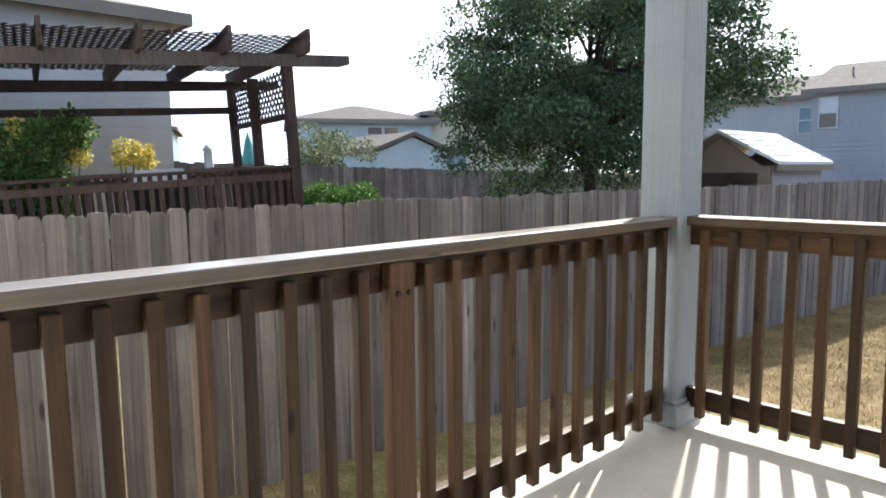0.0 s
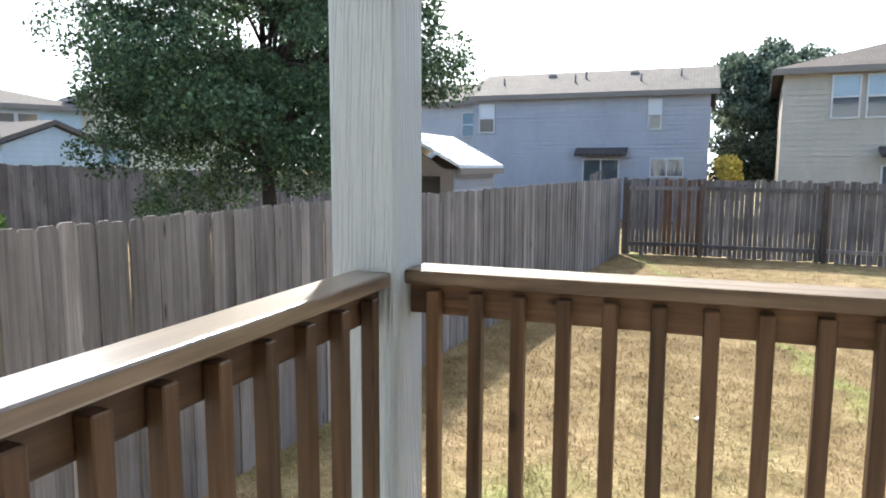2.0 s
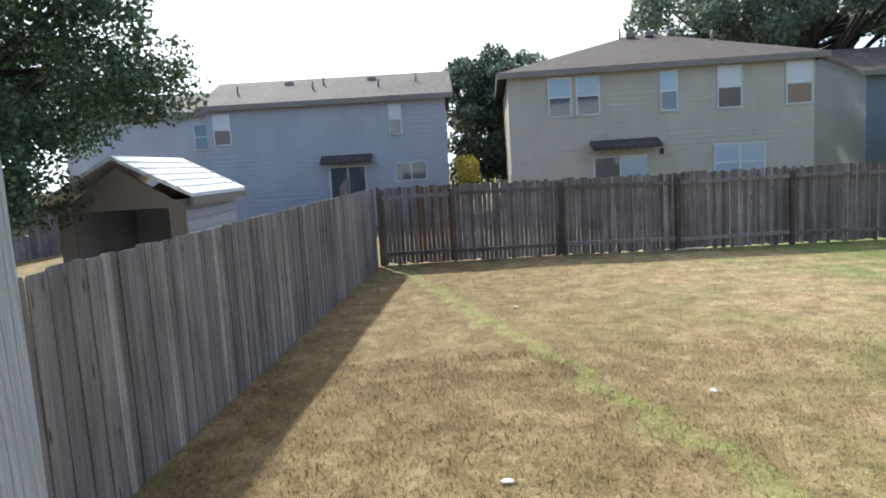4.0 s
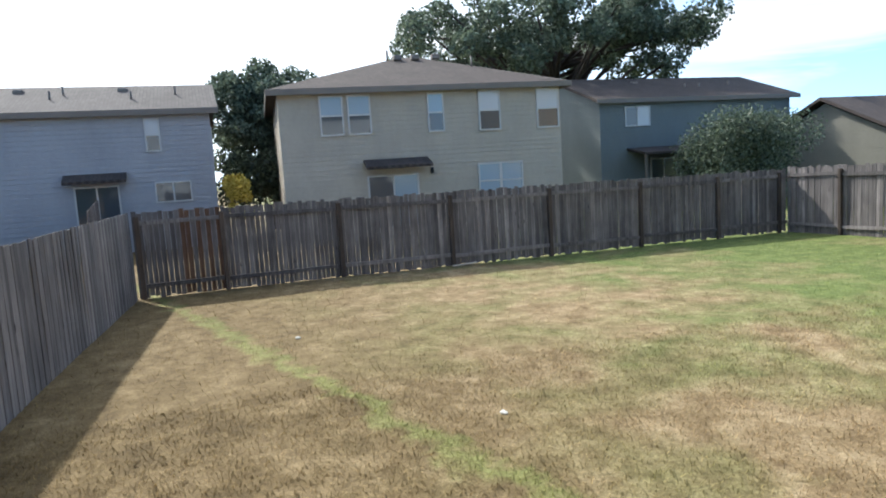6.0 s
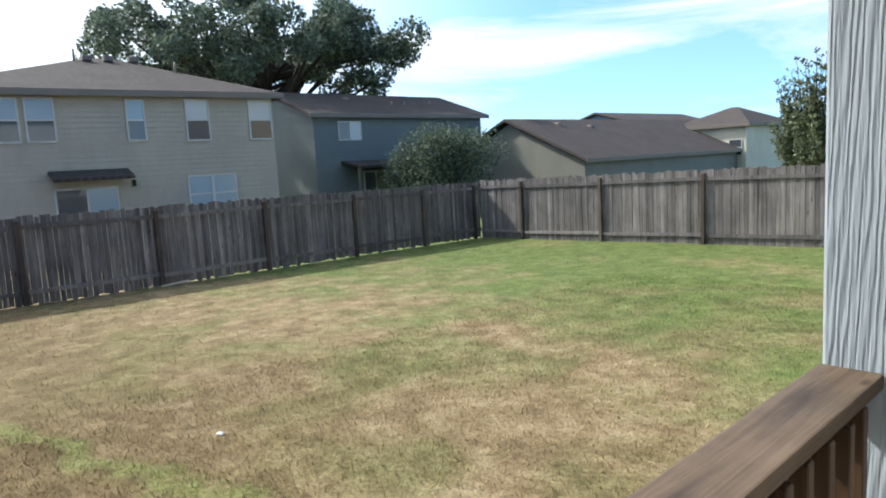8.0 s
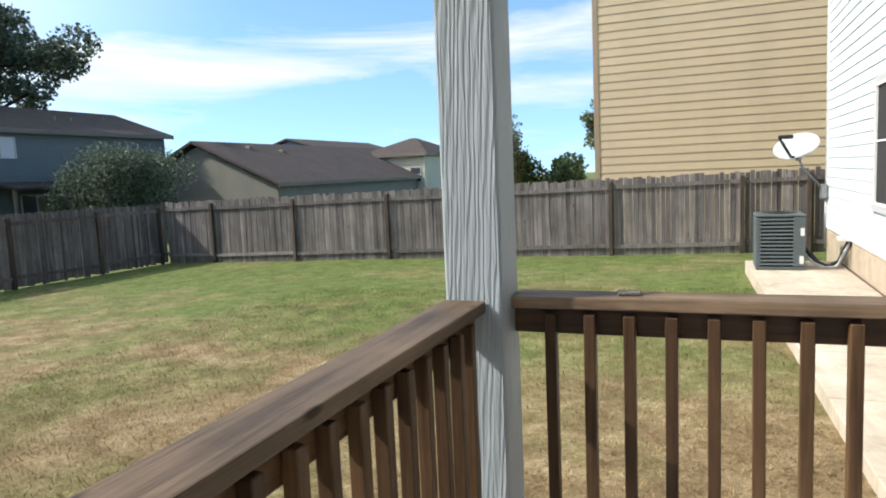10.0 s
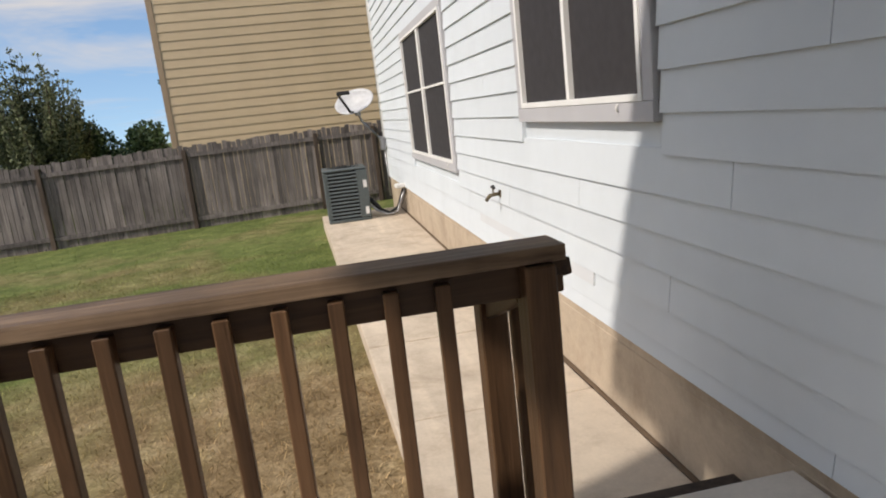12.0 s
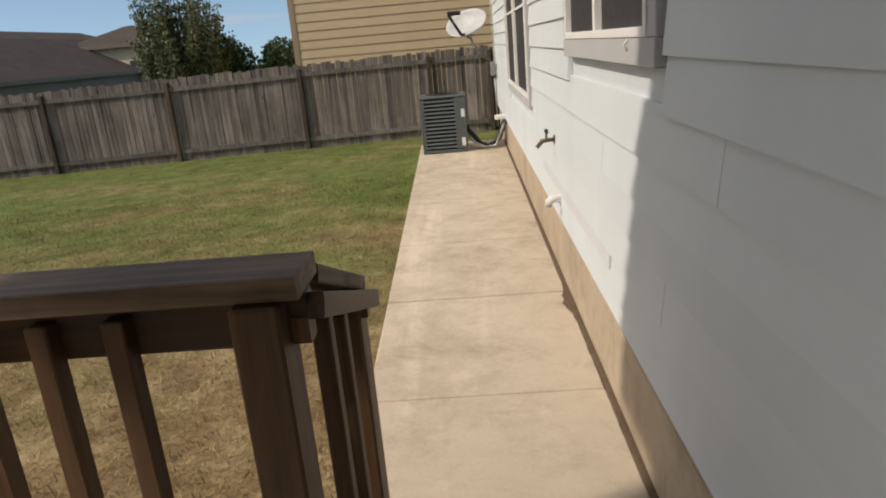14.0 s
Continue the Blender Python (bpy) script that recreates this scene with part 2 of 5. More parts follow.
def leaves(name, dark, light):
    n = Nodes(name, 0.6, spec=0.3)
    c = n.ramp(n.island(), (0.0, dark), (0.8, light), (1.0, tuple(1.5 * v for v in light)))
    n.bsdf.inputs["Subsurface Weight"].default_value = 0.0
    n.colour(c)
    tr = n.tree.nodes.new("ShaderNodeBsdfTranslucent")
    n.link(c, tr.inputs["Color"])
    mixer = n.tree.nodes.new("ShaderNodeMixShader")
    mixer.inputs[0].default_value = 0.3
    n.link(n.bsdf.outputs[0], mixer.inputs[1])
    n.link(tr.outputs[0], mixer.inputs[2])
    n.link(mixer.outputs[0], n.tree.nodes["Material Output"].inputs["Surface"])
    return n.mat


M_RAIL = wood("rail_wood", (0.05, 0.025, 0.012), (0.175, 0.098, 0.05), grain=(34, 34, 1.8), rough=0.5, bump=0.6)
M_CAP = wood("rail_cap_wood", (0.10, 0.062, 0.04), (0.36, 0.26, 0.18), rough=0.3, stain=0.5, spec=0.8, bump=0.22, coat=0.8)
M_CAPW = wood("weathered_cap_wood", (0.075, 0.045, 0.028), (0.38, 0.265, 0.17), grain=(26, 26, 1.4), rough=0.6, stain=0.7, bump=1.0)
M_FENCE = wood("fence_grey_wood", (0.125, 0.107, 0.097), (0.345, 0.308, 0.288), rough=0.85, stain=0.5, bump=0.6)
M_FENCE2 = wood("fence_back_wood", (0.085, 0.073, 0.069), (0.315, 0.28, 0.266), rough=0.85, stain=0.55, bump=0.6)
M_RUST = wood("rust_brown_fence_wood", (0.10, 0.05, 0.03), (0.26, 0.15, 0.095), rough=0.85, stain=0.5, bump=0.6)
M_FPOST = wood("fence_post_wood", (0.05, 0.038, 0.03), (0.15, 0.11, 0.085), rough=0.85, bump=0.5)
M_PERG = wood("pergola_wood", (0.03, 0.018, 0.014), (0.10, 0.06, 0.045), rough=0.7)
M_PERG_BEAM = wood("pergola_beam_wood", (0.10, 0.075, 0.06), (0.24, 0.19, 0.16), rough=0.7)
M_TRIM = grained_trim("post_trim", (0.35, 0.385, 0.41))
M_SIDE = paint("house_siding_paint", (0.67, 0.72, 0.76), 0.55, 0.07, each=0.05)
M_CASE = paint("window_casing_paint", (0.50, 0.50, 0.52), 0.5, 0.08)
M_WHITE = paint("white_frame", (0.82, 0.82, 0.80), 0.4, 0.06)
M_SCREEN = plain("solar_screen", (0.035, 0.032, 0.034), 0.75)
M_PATCH = paint("repair_paint", (0.63, 0.655, 0.68), 0.6, 0.08)
M_FOUND = concrete("foundation_concrete", (0.50, 0.41, 0.31))
M_WALK = concrete("walkway_concrete", (0.60, 0.51, 0.405))
M_PATIO = concrete("patio_concrete", (0.68, 0.62, 0.54), False)
M_SOIL = plain("bare_soil", (0.13, 0.088, 0.055), 0.95)
M_TAN = paint("tan_siding_paint", (0.56, 0.435, 0.275), 0.6, 0.08, each=0.06)
M_TANTRIM = paint("tan_trim_paint", (0.34, 0.25, 0.16), 0.6, 0.08)
M_LAWN = lawn("lawn")
M_BLADE = lawn("lawn_blades", True)
M_BARK = wood("bark", (0.03, 0.024, 0.02), (0.12, 0.095, 0.08), (14, 14, 3), 0.9, False, bump=0.9)
M_LEAF = leaves("shade_tree_leaves", (0.02, 0.042, 0.02), (0.085, 0.135, 0.065))
M_LEAF2 = leaves("oak_leaves", (0.045, 0.062, 0.042), (0.16, 0.195, 0.13))
M_LEAF3 = leaves("feathery_leaves", (0.045, 0.062, 0.032), (0.185, 0.21, 0.115))
M_BUSH = leaves("bright_shrub_leaves", (0.04, 0.10, 0.015), (0.17, 0.32, 0.055))
M_HEDGE = leaves("clipped_bush_leaves", (0.03, 0.075, 0.012), (0.11, 0.21, 0.04))
M_DECKLEAF = leaves("deck_shrub_leaves", (0.04, 0.08, 0.02), (0.15, 0.25, 0.07))
M_YELLOW = leaves("yellow_flowers", (0.45, 0.36, 0.06), (0.78, 0.68, 0.2))
M_ROOF = shingles("brown_shingles", (0.135, 0.115, 0.105))
M_ROOF2 = shingles("dark_brown_shingles", (0.095, 0.075, 0.066))
M_ROOF3 = shingles("light_grey_shingles", (0.26, 0.25, 0.24))
M_BEIGE = siding_far("beige_siding", (0.45, 0.388, 0.305))
M_BLUE = siding_far("blue_grey_siding", (0.37, 0.362, 0.372))
M_TEAL = siding_far("slate_blue_siding", (0.165, 0.185, 0.178))
M_OLIVE = siding_far("olive_siding", (0.20, 0.19, 0.155))
M_GREYS = siding_far("grey_siding", (0.46, 0.44, 0.43))
M_CREAM = siding_far("cream_siding", (0.62, 0.56, 0.42))
M_AQUA = siding_far("pale_blue_siding", (0.42, 0.49, 0.51))
M_FRAME = paint("pale_window_frame", (0.55, 0.53, 0.50), 0.5, 0.08)
M_FASCIA = paint("brown_fascia", (0.20, 0.165, 0.135), 0.6, 0.1)
M_GLASS = glass("window_glass", (0.06, 0.07, 0.08))
M_GLASSB = glass("window_glass_with_blind", (0.28, 0.36, 0.42), 0.15)
M_BLIND = glass("white_blind_behind_glass", (0.5, 0.5, 0.5), 0.3)
M_AC = plain("grey_green_metal", (0.10, 0.12, 0.125), 0.5, 0.2)
M_ACDARK = plain("dark_coil", (0.012, 0.013, 0.014), 0.7)
M_LABEL = plain("white_label", (0.75, 0.75, 0.75), 0.5)
M_BLACK = plain("black_rubber", (0.015, 0.015, 0.016), 0.6)
M_DISH = plain("dish_grey", (0.5, 0.51, 0.53), 0.45)
M_METAL = plain("dull_metal", (0.35, 0.35, 0.36), 0.4, 0.7)
M_BRASS = plain("weathered_brass", (0.16, 0.13, 0.08), 0.45, 0.6)
M_PVC = plain("white_pvc", (0.72, 0.72, 0.70), 0.4)
M_STONE = plain("pale_stone", (0.62, 0.6, 0.55), 0.9)
M_SHEDROOF = plain("pale_metal_roof", (0.72, 0.74, 0.76), 0.35, 0.1)
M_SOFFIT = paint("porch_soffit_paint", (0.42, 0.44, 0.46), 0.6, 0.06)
M_PINE = plain("bleached_board", (0.6, 0.5, 0.38), 0.8)

# ---- building blocks ----
def mesh_of(name, bm, mat):
    me = bpy.data.meshes.new(name)
    bm.to_mesh(me)
    bm.free()
    me.materials.append(mat)
    return me


def part(name, bm, mat, parent=None, label="", at=None):
    """One mesh object from a bmesh (or a ready mesh), under its thing."""
    ob = new(name, bm if isinstance(bm, bpy.types.Mesh) else mesh_of(name, bm, mat))
    if at is not None:
        ob.matrix_local = at
    if parent:
        ob.parent = parent
    if label:
        ob["label"] = label
    return ob


def thing(name, label, category, at=None, group="", kind=""):
    ob = tagged(new(name), label, category, group, kind)
    if at is not None:
        ob.matrix_world = at
    return ob


def box(bm, lo, hi, bevel=0.0, m=None):
    """A box between two corners, with eased edges."""
    size = [b - a for a, b in zip(lo, hi)]
    mid = [(a + b) / 2 for a, b in zip(lo, hi)]
    got = bmesh.ops.create_cube(bm, size=1, matrix=(m or Matrix()) @ Matrix.Translation(mid) @ Matrix.Diagonal((*size, 1)))
    if bevel:
        edges = list({e for v in got["verts"] for e in v.link_edges})
        bmesh.ops.bevel(bm, geom=edges, offset=bevel, segments=1, affect="EDGES", profile=0.5)
    return bm


def boxes(*list_, bevel=0.0):
    bm = bmesh.new()
    for lo, hi in list_:
        box(bm, lo, hi, bevel)
    return bm


def tube(points, radii, sides=8, caps=True):
    """A tapered tube along points."""
    bm = bmesh.new()
    rings = []
    for i, p in enumerate(points):
        p = Vector(p)
        a, b = Vector(points[max(i - 1, 0)]), Vector(points[min(i + 1, len(points) - 1)])
        d = (b - a).normalized()
        u = d.orthogonal().normalized() if abs(d.z) > 0.9 else d.cross(Vector((0, 0, 1))).normalized()
        w = d.cross(u)
        r = radii[i] if hasattr(radii, "__len__") else radii
        rings.append([bm.verts.new(p + r * (math.cos(2 * math.pi * k / sides) * u + math.sin(2 * math.pi * k / sides) * w)) for k in range(sides)])
    for a, b in zip(rings, rings[1:]):
        for k in range(sides):
            f = bm.faces.new((a[k], a[(k + 1) % sides], b[(k + 1) % sides], b[k]))
            f.smooth = True
    if caps:
        bm.faces.new(rings[0][::-1])
        bm.faces.new(rings[-1])
    bmesh.ops.recalc_face_normals(bm, faces=bm.faces)
    return bm


def solid(points, faces):
    bm = bmesh.new()
    vs = [bm.verts.new(p) for p in points]
    for f in faces:
        bm.faces.new([vs[i] for i in f])
    bmesh.ops.recalc_face_normals(bm, faces=bm.faces)
    return bm


def ground_z(x, y):
    """The yard falls away from the house and towards the far fences."""
    z = -0.47 - 0.022 * max(-1.0, x - 1.2) - 0.012 * max(0.0, -y)
    side = min(max(y - 2.3, 0.0), 1.8)
    z -= 0.10 * side * math.exp(-((x / 9.0) ** 2))
    if y > 4.6:
        z += 0.02 * (y - 4.6)
    return max(z, -1.5) + 0.02 * noise.noise((x * 0.6, y * 0.6, 0))


# ---- ground ----
def ground():
    xs = [-400, -120, -40, -15, *np.arange(-6, 20.1, 0.5), 24, 30, 45, 80, 160, 400]
    ys = [-400, -160, -80, -45, -30, -22, *np.arange(-17, 9.1, 0.5), 14, 20, 30, 60, 140, 400]
    bm = bmesh.new()
    grid = [[bm.verts.new((x, y, ground_z(x, y))) for y in ys] for x in xs]
    for i in range(len(xs) - 1):
        for j in range(len(ys) - 1):
            f = bm.faces.new((grid[i][j], grid[i + 1][j], grid[i + 1][j + 1], grid[i][j + 1]))
            f.smooth = True
    tagged(part("ground", bm, M_LAWN), "dry late-summer lawn of straw and patchy green", "lawn", kind="structure")


def grass(count, xr, yr, seed, name, label, length=(0.03, 0.075)):
    """Loose blades lying and standing in the lawn."""
    r = np.random.RandomState(seed)
    x, y = r.uniform(*xr, count), r.uniform(*yr, count)
    keep = ~((x < 1.12 - 0.028 * y) & (y > -10.65)) & ~((x < 2.95) & (y > -0.45) & (y < 2.75)) & (y < 4.36 - 0.0738 * x)
    x, y = x[keep], y[keep]
    n = len(x)
    z = np.array([ground_z(a, b) for a, b in zip(x, y)])
    h = r.uniform(*length, n)
    turn, lean = r.uniform(0, 6.283, n), r.uniform(0.75, 1.5, n)
    d = np.stack([np.cos(turn) * np.sin(lean), np.sin(turn) * np.sin(lean), np.cos(lean)], 1) * h[:, None]
    s = np.stack([-np.sin(turn), np.cos(turn), np.zeros(n)], 1) * r.uniform(0.002, 0.0045, n)[:, None]
    p = np.stack([x, y, z - 0.005], 1)
    mid = p + 0.55 * d + np.array([0, 0, 0.01])
    v = np.stack([p - s, p + s, mid + 0.7 * s, mid - 0.7 * s, p + d], 1).reshape(-1, 3)
    base = np.arange(n)[:, None] * 5
    faces = [tuple(q) for q in (base + [0, 1, 2, 3]).tolist()] + [tuple(q) for q in (base + [3, 2, 4]).tolist()]
    me = bpy.data.meshes.new(name)
    me.from_pydata(v.tolist(), [], faces)
    me.materials.append(M_BLADE)
    tagged(new(name, me), label, "grass", kind="stuff")


# ---- our house ----
XA, YA, S = 2.587, 2.289, 0.19          # inner corner of the far porch post, and the posts' width
HOUSE_END = -11.8                       # far corner of the house wall
COURSE = 0.165
BASE = 0.075                            # where the siding starts above the porch floor
DOOR = (0.12, 1.95, 2.05)               # doorway onto the porch: its sides and head


def opening_cut(spans, holes):
    """Leaves of a (y0, y1) span what the holes spare."""
    for a, b in holes:
        spans = [(s, e) for y0, y1 in spans for s, e in ((y0, min(y1, a)), (max(y0, b), y1)) if e - s > 0.02]
    return spans


WINDOWS = [(-2.87, -1.25, 1.19, 2.02), (-8.02, -5.28, 0.69, 2.20), (-9.95, -7.3, 3.72, 5.1)]


def our_house():
    wall = tagged(new("wall_house"), "pale blue painted lap siding on the rear house wall", "house wall", kind="structure")
    core = []
    ys = sorted({HOUSE_END, 9.0, *DOOR[:2], *[v for w in WINDOWS for v in w[:2]]})
    for y0, y1 in zip(ys, ys[1:]):
        zs = [DOOR[2] if DOOR[0] < (y0 + y1) / 2 < DOOR[1] else BASE, 6.2]
        for w in WINDOWS:
            if w[0] < (y0 + y1) / 2 < w[1]:
                zs += [w[2], w[3]]
        zs.sort()
        for k in range(0, len(zs), 2):
            core.append(((-0.17, y0, zs[k]), (-0.022, y1, zs[k + 1])))
    part("wall_core", boxes(*core), M_SIDE, wall)
    part("end_wall", boxes(((-7.0, HOUSE_END, BASE), (-0.17, HOUSE_END + 0.15, 6.2))), M_SIDE, wall)
    part("corner_board", boxes(((-0.13, HOUSE_END - 0.022, BASE), (0.014, HOUSE_END + 0.09, 6.2)), bevel=0.003), M_WHITE, wall, "white corner board")
    z, k = BASE, 0
    while z < 6.1:
        joints = [HOUSE_END + 0.09, *sorted(((k * 1.37) % 3.66) + HOUSE_END + 0.6 + 3.66 * j for j in range(5)), 9.0]
        joints = [j for j in joints if HOUSE_END + 0.08 <= j <= 9.0]
        tall = COURSE if k else 0.087
        holes = [(w[0] - 0.1, w[1] + 0.1) for w in WINDOWS if z + tall > w[2] - 0.09 and z < w[3] + 0.09]
        if z < DOOR[2] + 0.09:
            holes.append((DOOR[0] - 0.1, DOOR[1] + 0.1))
        for a, b in zip(joints, joints[1:]):
            for y0, y1 in opening_cut([(a, b - 0.004)], holes):
                lo, hi = z - 0.012, z + tall + 0.012
                part("siding_board", solid([(-0.02, y0, lo), (0.012, y0, lo), (-0.006, y0, hi), (-0.02, y0, hi),
                                            (-0.02, y1, lo), (0.012, y1, lo), (-0.006, y1, hi), (-0.02, y1, hi)],
                                           [(0, 1, 2, 3), (7, 6, 5, 4), (1, 5, 6, 2), (0, 4, 5, 1), (3, 2, 6, 7), (0, 3, 7, 4)]), M_SIDE, wall)
        z += tall
        k += 1
    tagged(part("foundation", boxes(((-7.0, HOUSE_END, -1.6), (-0.012, 9.0, -0.002)), ((-0.17, HOUSE_END, -0.002), (-0.012, DOOR[0], BASE - 0.002)), ((-0.17, DOOR[1], -0.002), (-0.012, 9.0, BASE - 0.002)), bevel=0.004), M_FOUND), "stained tan concrete foundation band under the siding", "foundation", kind="structure")
    tagged(part("house_roof", solid([(0.45, HOUSE_END - 0.4, 6.1), (0.45, 9.4, 6.1), (-4.2, 9.4, 8.0), (-4.2, HOUSE_END - 0.4, 8.0),
                                     (0.45, HOUSE_END - 0.4, 6.22), (0.45, 9.4, 6.22), (-4.2, 9.4, 8.12), (-4.2, HOUSE_END - 0.4, 8.12)],
                                    [(0, 1, 2, 3), (7, 6, 5, 4), (0, 4, 5, 1), (1, 5, 6, 2), (2, 6, 7, 3), (3, 7, 4, 0)]), M_ROOF), "brown shingled roof over the house", "roof", kind="structure")
    repair = part("repair_board", solid([(x, y, z) for y in (-4.4, -1.93) for x, z in ((-0.01, 0.242), (0.0128, 0.242), (0.002, 0.395), (-0.01, 0.395))],
                                        [(0, 1, 2, 3), (7, 6, 5, 4), (1, 5, 6, 2), (0, 4, 5, 1), (3, 2, 6, 7), (0, 3, 7, 4)]), M_PATCH)
    tagged(repair, "greyish repainted patch board low on the siding", "siding board", kind="structure")


def window(name, y0, y1, z0, z1, lights, rail, label):
    """A window in the house wall with a dark solar screen. lights: how many side by side; rail: a middle bar or none."""
    w = tagged(new(name), label, "window", kind="structure")
    c = 0.085
    part("casing_top", boxes(((-0.02, y0 - c, z1), (0.028, y1 + c, z1 + c)), bevel=0.003), M_CASE, w)
    part("casing_sill", boxes(((-0.02, y0 - c, z0 - c), (0.03, y1 + c, z0)), bevel=0.003), M_CASE, w)
    for a, b in ((y0 - c, y0), (y1, y1 + c)):
        part("casing_side", boxes(((-0.02, a, z0 + 0.001), (0.027, b, z1 - 0.001)), bevel=0.003), M_CASE, w)
    f = 0.032
    part("window_frame", boxes(((-0.03, y0 + 0.001, z0 + 0.001), (0.034, y0 + f, z1 - 0.001)), ((-0.03, y1 - f, z0 + 0.001), (0.034, y1 - 0.001, z1 - 0.001)),
                               ((-0.03, y0 + f, z0 + 0.001), (0.034, y1 - f, z0 + f)), ((-0.03, y0 + f, z1 - f), (0.034, y1 - f, z1 - 0.001)), bevel=0.002), M_WHITE, w, "white window frame")
    step = (y1 - y0) / lights
    for k in range(1, lights):
        ym = y0 + k * step
        part("mullion", boxes(((-0.02, ym - (0.045 if rail else 0.02), z0 + f), (0.034, ym + (0.045 if rail else 0.02), z1 - f)), bevel=0.002), M_WHITE, w)
    for k in range(lights):
        a, b = y0 + k * step + f, y0 + (k + 1) * step - f
        n = new("solar_screen", bpy.data.meshes.new("solar_screen"))
        bm = boxes(((-0.012, a - 0.012, z0 + 0.01), (0.004, b + 0.012, z1 - 0.01)))
        bm.to_mesh(n.data)
        bm.free()
        n.data.materials.append(M_SCREEN)
        n.parent = w
        if rail:
            zm = z0 + 0.53 * (z1 - z0)
            part("meeting_rail", boxes(((0.0, a, zm - 0.012), (0.02, b, zm + 0.012)), bevel=0.002), M_WHITE, w)
    hook = tube([(0.034, y1 - 0.22, z0 - 0.005), (0.045, y1 - 0.22, z0 - 0.02), (0.036, y1 - 0.22, z0 - 0.04)], 0.004, 6)
    part("screen_clip", hook, M_WHITE, w)


def doorway():
    """The open back door behind the start of the walk, with a plain dim room beyond it."""
    y0, y1, top = DOOR
    d = tagged(new("door_1"), "open sliding-door opening onto the porch with a grey painted frame", "doorway", kind="structure")
    for a, b in ((y0 - 0.09, y0), (y1, y1 + 0.09)):
        part("door_casing", boxes(((-0.02, a, 0.001), (0.026, b, top)), bevel=0.003), M_CASE, d)
    part("door_casing", boxes(((-0.02, y0 - 0.09, top + 0.001), (0.027, y1 + 0.09, top + 0.09)), bevel=0.003), M_CASE, d)
    part("threshold", boxes(((-0.17, y0 + 0.002, 0.001), (-0.012, y1 - 0.002, 0.018)), bevel=0.004), M_METAL, d)
    room = tagged(new("wall_room"), "plain painted walls of the room inside the back door", "room wall", kind="structure")
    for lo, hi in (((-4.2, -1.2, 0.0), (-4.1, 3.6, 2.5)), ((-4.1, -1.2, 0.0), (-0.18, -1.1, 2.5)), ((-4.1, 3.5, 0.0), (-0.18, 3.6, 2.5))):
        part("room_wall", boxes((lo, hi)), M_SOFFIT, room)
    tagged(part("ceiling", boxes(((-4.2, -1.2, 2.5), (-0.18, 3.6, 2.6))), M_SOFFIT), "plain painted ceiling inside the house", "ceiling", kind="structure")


def hose_bibb(y, z):
    t = thing("hose_bibb", "weathered brass garden tap on the siding", "tap", pose(0, y, z))
    part("stem", tube([(0.0, 0, 0), (0.05, 0, 0.0), (0.09, 0, -0.005), (0.125, 0, -0.045)], [0.014, 0.014, 0.016, 0.013], 10), M_BRASS, t)
    part("flange", tube([(0.0, 0, 0), (0.013, 0, 0)], 0.03, 14), M_BRASS, t)
    part("handle", tube([(0.06, -0.045, 0.055), (0.06, 0.0, 0.062), (0.06, 0.045, 0.055)], [0.01, 0.014, 0.01], 8), M_BLACK, t)
    part("spindle", tube([(0.06, 0, 0), (0.06, 0, 0.06)], 0.008, 8), M_BRASS, t)


def vent_pipe(y, z):
    t = thing("drain_outlet", "white plastic outlet pipe low on the siding", "pipe", pose(0, y, z))
    part("elbow", tube([(0.0, 0, 0), (0.06, 0, 0.0), (0.085, 0, -0.015), (0.09, 0, -0.05)], [0.026, 0.026, 0.027, 0.024], 12), M_PVC, t)
    part("collar", tube([(0.0, 0, 0), (0.016, 0, 0)], 0.045, 14), M_PVC, t)


# ---- porch ----
def porch_post(x, y, label):
    p = thing("porch_post", label, "post", pose(x, y, 0), "porch posts")
    part("shaft", boxes(((0, 0, 0.11), (S, S, 2.62)), bevel=0.008), M_TRIM, p)
    b = boxes(((-0.026, -0.026, 0.0), (S + 0.026, S + 0.026, 0.10)), bevel=0.006)
    box(b, (-0.012, -0.012, 0.10), (S + 0.012, S + 0.012, 0.118), 0.004)
    part("base_block", b, M_TRIM, p)


def baluster_mesh():
    bm = bmesh.new()
    box(bm, (-0.018, -0.018, 0.045), (0.018, 0.018, 0.865), 0.003)
    return mesh_of("baluster", bm, M_RAIL)


def board_mesh(name, length, w, h, mat, bevel=0.006, cuts=10, wobble=0.0015):
    """A board along its own z, so that the grain follows it, with slightly uneven edges."""
    bm = box(bmesh.new(), (0, 0, 0), (w, h, length))
    edges = [e for e in bm.edges if abs(e.verts[0].co.z - e.verts[1].co.z) > 0.5 * length]
    bmesh.ops.subdivide_edges(bm, edges=edges, cuts=cuts)
    long = [e for e in bm.edges if abs(e.verts[0].co.z - e.verts[1].co.z) > 1e-5]
    bmesh.ops.bevel(bm, geom=long, offset=bevel, segments=2, affect="EDGES", profile=0.6)
    for v in bm.verts:
        v.co.x += wobble * noise.noise((v.co.x * 9, v.co.y * 9, v.co.z * 2.3 + length))
        v.co.y += wobble * noise.noise((v.co.x * 7 + 4, v.co.y * 9, v.co.z * 1.9))
    return mesh_of(name, bm, mat)


ALONG_X = Matrix(((0, 0, 1, 0), (1, 0, 0, 0), (0, 1, 0, 0), (0, 0, 0, 1)))       # board z -> x, w -> y, h -> z
ALONG_Y = Matrix(((1, 0, 0, 0), (0, 0, 1, 0), (0, 1, 0, 0), (0, 0, 0, 1)))       # board z -> y, w -> x, h -> z
BALUSTER = baluster_mesh()


